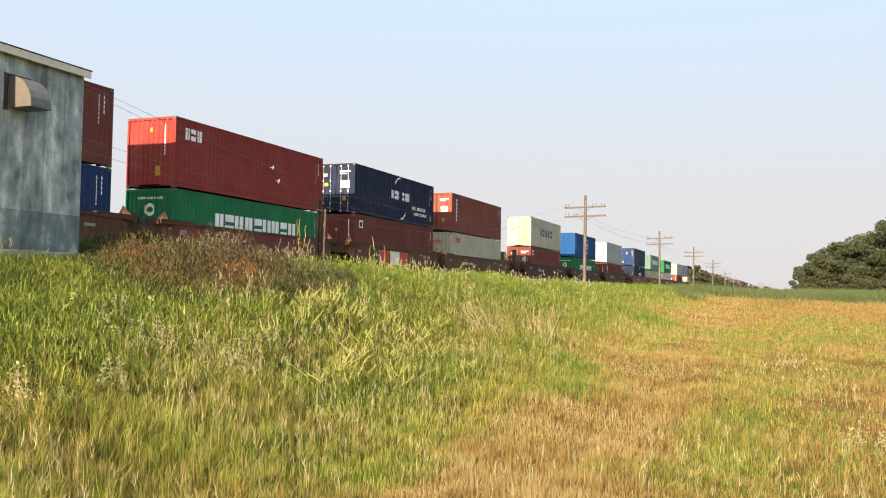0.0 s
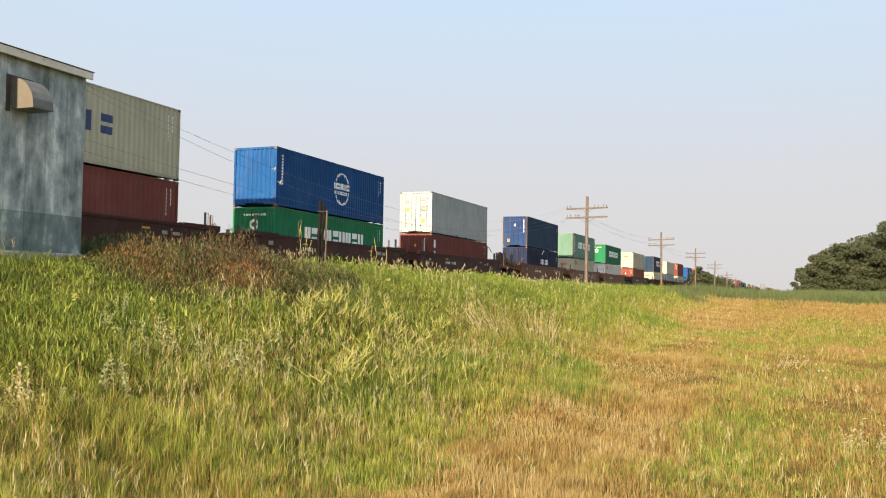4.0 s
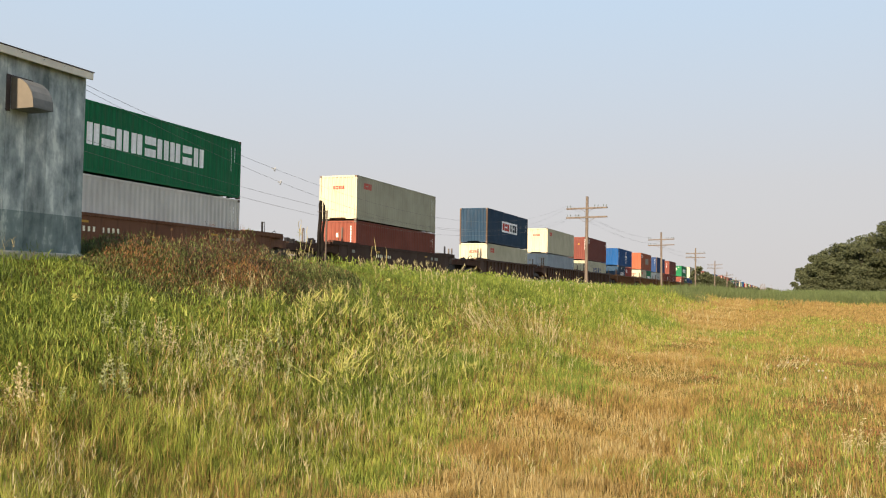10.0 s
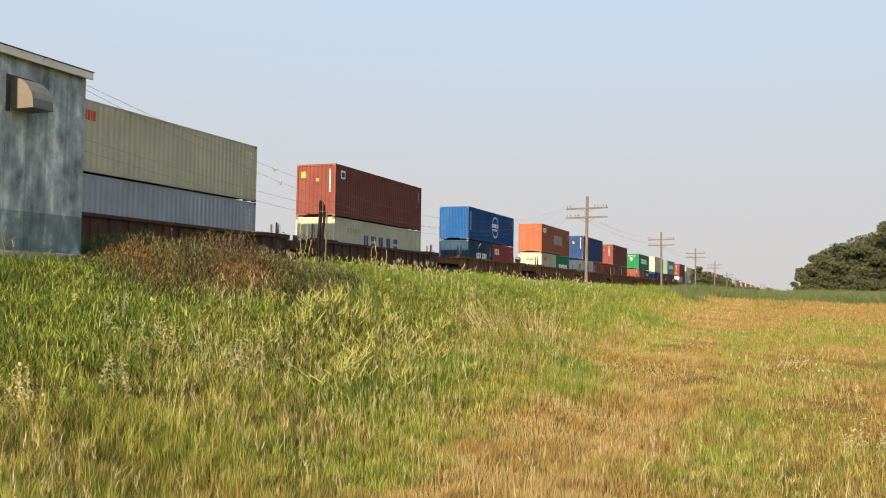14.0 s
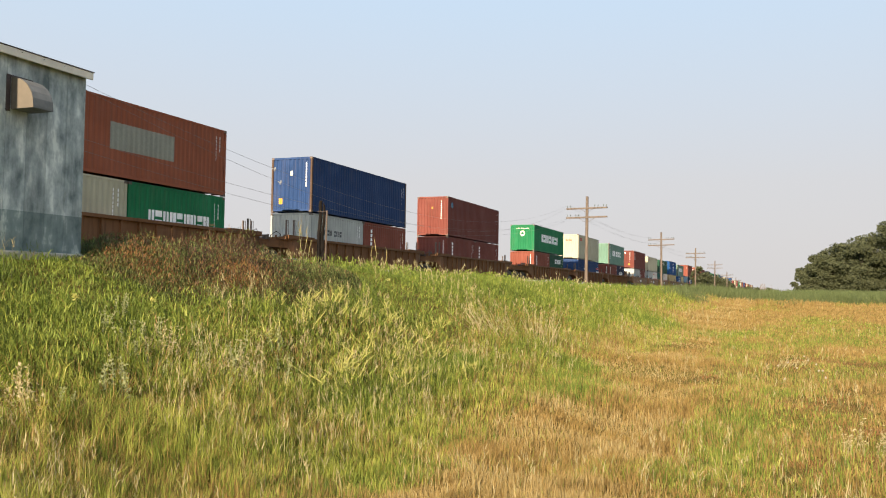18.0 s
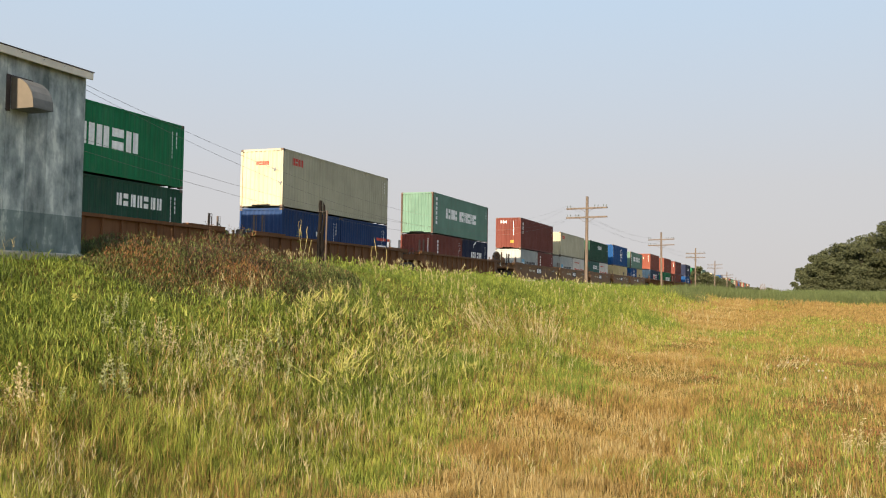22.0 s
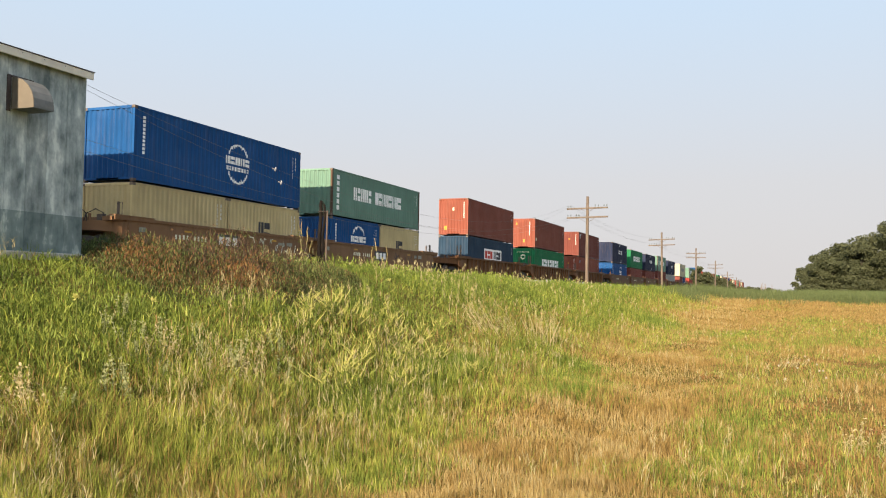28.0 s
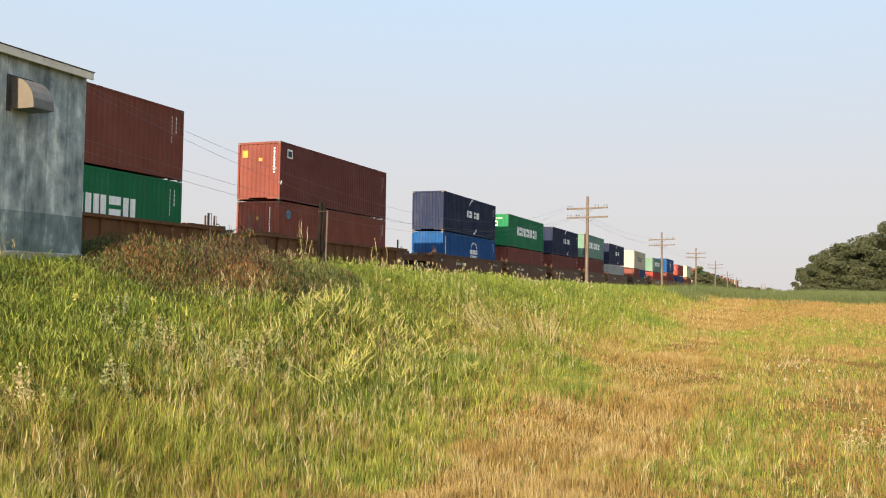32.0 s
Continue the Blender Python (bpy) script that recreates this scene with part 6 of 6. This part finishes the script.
    for x, y, h, s in ((-6.34, 6.61, 0.5, 0.06), (-6.5, 7.9, 0.45, 0.05), (0.75, 7.8, 0.12, 0.03), (-7.3, 15.8, 0.4, 0.05), (-4.9, 18.5, 0.5, 0.05), (-4.5, 19.5, 0.45, 0.05)):
        t = empty("yellow_flower", pose(x, y, float(ground_z(x, y))), "small bright yellow flower among the grass", "flower", "yellow flowers")
        bm = bmesh.new()
        tube(bm, [(0, 0, 0), (0.02, 0, h)], 0.004, 4)
        part("stalk", bm, STALK, t)
        bm = bmesh.new()
        little_leaves(bm, Vector((0.02, 0, h)), 26, s * 0.8, rnd, s * 0.35)
        part("petals", bm, YELLOW, t)


plants()


def thicket():
    """A heap of withered and green weeds at the top of the bank."""
    rng = np.random.default_rng(77)
    n = 215000
    x, y = rng.uniform(-10.6, -6.5, n), rng.uniform(8.6, 17.4, n)
    h = heap(x, y)
    keep = (h > 0.07) & ~((x < -8.9) & (y < 9.55)) & (rng.random(n) < 0.35 + 0.65 * patch(x, y, 6.0, 83))
    x, y, h = x[keep], y[keep], h[keep]
    n = len(x)
    lift = h * rng.uniform(0.0, 1.0, n) * (0.5 + 0.45 * patch(x, y, 5.0, 82)) * 0.9

    def near(cx, cy, sx, sy):
        return np.exp(-((x - cx) / sx) ** 2 - ((y - cy) / sy) ** 2)
    # russet and dark growth thins out towards the top of the heap
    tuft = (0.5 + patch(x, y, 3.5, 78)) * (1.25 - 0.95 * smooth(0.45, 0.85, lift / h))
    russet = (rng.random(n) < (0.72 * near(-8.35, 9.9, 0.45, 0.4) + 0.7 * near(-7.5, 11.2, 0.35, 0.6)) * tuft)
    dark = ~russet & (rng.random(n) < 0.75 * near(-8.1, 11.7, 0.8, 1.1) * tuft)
    brown = ~russet & ~dark & (rng.random(n) < 0.1 + 0.22 * near(-8.3, 11.5, 1.2, 2.0))
    t = empty("weed_thicket", Matrix(), "heap of tangled green and withered brown weeds on the bank", "thicket")
    for sel, mat, nm, lab in ((~(brown | russet | dark), OLIVE, "green_growth", ""), (brown, BROWN, "withered_growth", "withered brown stems"), (dark, DARK_STEMS, "dark_growth", "blackish brown growth, mostly low in the heap"),
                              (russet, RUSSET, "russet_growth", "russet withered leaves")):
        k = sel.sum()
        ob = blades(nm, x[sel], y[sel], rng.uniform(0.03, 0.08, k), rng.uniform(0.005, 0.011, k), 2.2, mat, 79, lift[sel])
        ob.parent = t
        if lab:
            tagged(ob, lab)
    # upright seed stalks over the heap
    rnd = random.Random(31)
    bm, bh = bmesh.new(), bmesh.new()
    for _ in range(40):
        px, py = rnd.gauss(-8.5, 0.55), rnd.uniform(9.6, 15.4)
        hh = float(heap(px, py))
        if hh < 0.15 or (px < -8.85 and py < 9.6):
            continue
        pts = stem(bm, rnd, (px, py, float(ground_z(px, py)) + 0.25 * hh), (rnd.uniform(-0.3, 0.3), rnd.uniform(-0.3, 0.3)), 0.55 * hh + rnd.uniform(0.02, 0.16), 0.004, 4)
        for v in pts[2:]:
            little_leaves(bh, v, 6, 0.025, rnd, 0.02)
    tagged(part("stalk_growth", bm, DARK_STEMS, t), kind="stuff")
    tagged(part("leaf_tips", bh, BROWN, t), kind="stuff")


thicket()


def marker():
    x, y = -8.95, 14.85
    t = empty("orange_marker", pose(x, y, float(ground_z(x, y)), 8, 5), "short orange plastic marker stub in the weeds", "marker")
    bm = bevelled(-0.07, 0.07, -0.02, 0.02, -0.1, 0.3, 0.008)
    part("blade", bm, guide_mat, t)


marker()


def butterfly():
    """A white butterfly that rises from the grass and flits across the bank."""
    wing_mat = plain("butterfly_wing", (0.637, 0.630, 0.570), 0.8, 0, 60, 0.08, 0.05)
    t = empty("butterfly", Matrix(), "small white butterfly flitting over the grass", "butterfly")
    bm = bmesh.new()
    tube(bm, [(0, -0.012, 0), (0, 0.0, 0.001), (0, 0.011, 0)], 0.0022, 6, 0.0012)
    part("body", bm, steel_dark, t, "slim dark body")
    wings = []
    for s in (-1, 1):
        bm = bmesh.new()
        rim = [(0, -0.010), (0.018, -0.024), (0.030, -0.015), (0.025, -0.001), (0.040, 0.012), (0.034, 0.027), (0.015, 0.021), (0, 0.008)]
        lo, hi = ([bm.verts.new((s * px, py, z)) for px, py in rim] for z in (0.0, 0.0007))
        bm.faces.new(lo)
        bm.faces.new(hi)
        for k in range(len(rim)):
            bm.faces.new((lo[k], lo[(k + 1) % len(rim)], hi[(k + 1) % len(rim)], hi[k]))
        bmesh.ops.recalc_face_normals(bm, faces=bm.faces[:])
        wings.append((s, part("wing", bm, wing_mat, t, "white wing")))
    return t, wings


flier, flier_wings = butterfly()


def far_growth():
    for i, (x, y, h, r) in enumerate(((-15, 420, 2.6, 2.5), (-14, 520, 3.2, 2.5), (-10, 640, 4, 3), (-17, 380, 2.4, 2.5))):
        tree(x, y, h, r, 900 + i, "far_tree", "small leafy tree far down the railway", 0.6, 700, 0.1)

    rnd = random.Random(61)
    for i in range(9):
        x, y, h = -8.6 + rnd.uniform(-3.2, 3.0), 455 + rnd.uniform(-25, 25), rnd.uniform(3.2, 5.6)
        t = empty("bare_tree", pose(x, y, float(ground_z(x, y)) - 0.1), "pale leafless dead tree far down the railway", "tree", "far bare trees")
        bm = bmesh.new()
        pts = stem(bm, rnd, (0, 0, 0), (rnd.uniform(-0.05, 0.05), 0), h, 0.13, 5, 0.05)
        part("trunk", bm, PALE_BARK, t)
        bm = bmesh.new()
        for k in range(7):
            a = rnd.uniform(0, 6.28)
            stem(bm, rnd, pts[2 + k % 3], (0.6 * math.cos(a), 0.6 * math.sin(a)), h * rnd.uniform(0.2, 0.4), 0.05, 3)
        tagged(part("boughs", bm, PALE_BARK, t), kind="stuff")


far_growth()


# the butterfly's way: seconds, x, y, z
FLIGHT = [(0.0, -4.70, 9.20, 0.24), (16.0, -4.70, 9.20, 0.24), (16.3, -3.43, 7.49, 1.27), (16.5, -3.64, 7.18, 1.47), (16.6, -3.68, 6.95, 1.64), (16.7, -3.73, 6.71, 1.70), (16.8, -3.89, 6.43, 1.64), (16.9, -4.14, 6.13, 1.60), (17.0, -4.40, 5.81, 1.49), (17.1, -4.60, 5.63, 1.43), (17.2, -4.55, 5.55, 1.32), (17.4, -4.85, 5.23, 1.16), (17.5, -5.30, 4.84, 1.09), (17.7, -6.12, 4.32, 0.83), (18.2, -7.20, 2.60, 1.47), (32.0, -7.20, 2.60, 1.47)]


def motions():
    for thing, s0, z in moving:
        walk(thing, [(t, pose(TRACK, at(s0, t), z)) for t in (0.0, 8.0, 16.0, 24.0, 32.0)])
    walk(flier, [(t, pose(x, y, z, 55, 0, 15)) for t, x, y, z in FLIGHT])
    for s, wing in flier_wings:
        beat = [(0.0, 10), (15.9, 10)] + [(16.0 + 0.1 * k, 50 if k % 2 else -12) for k in range(19)] + [(17.9, 10), (32.0, 10)]
        walk(wing, [(t, pose(0, 0, 0, 0, -s * a)) for t, a in beat])


motions()
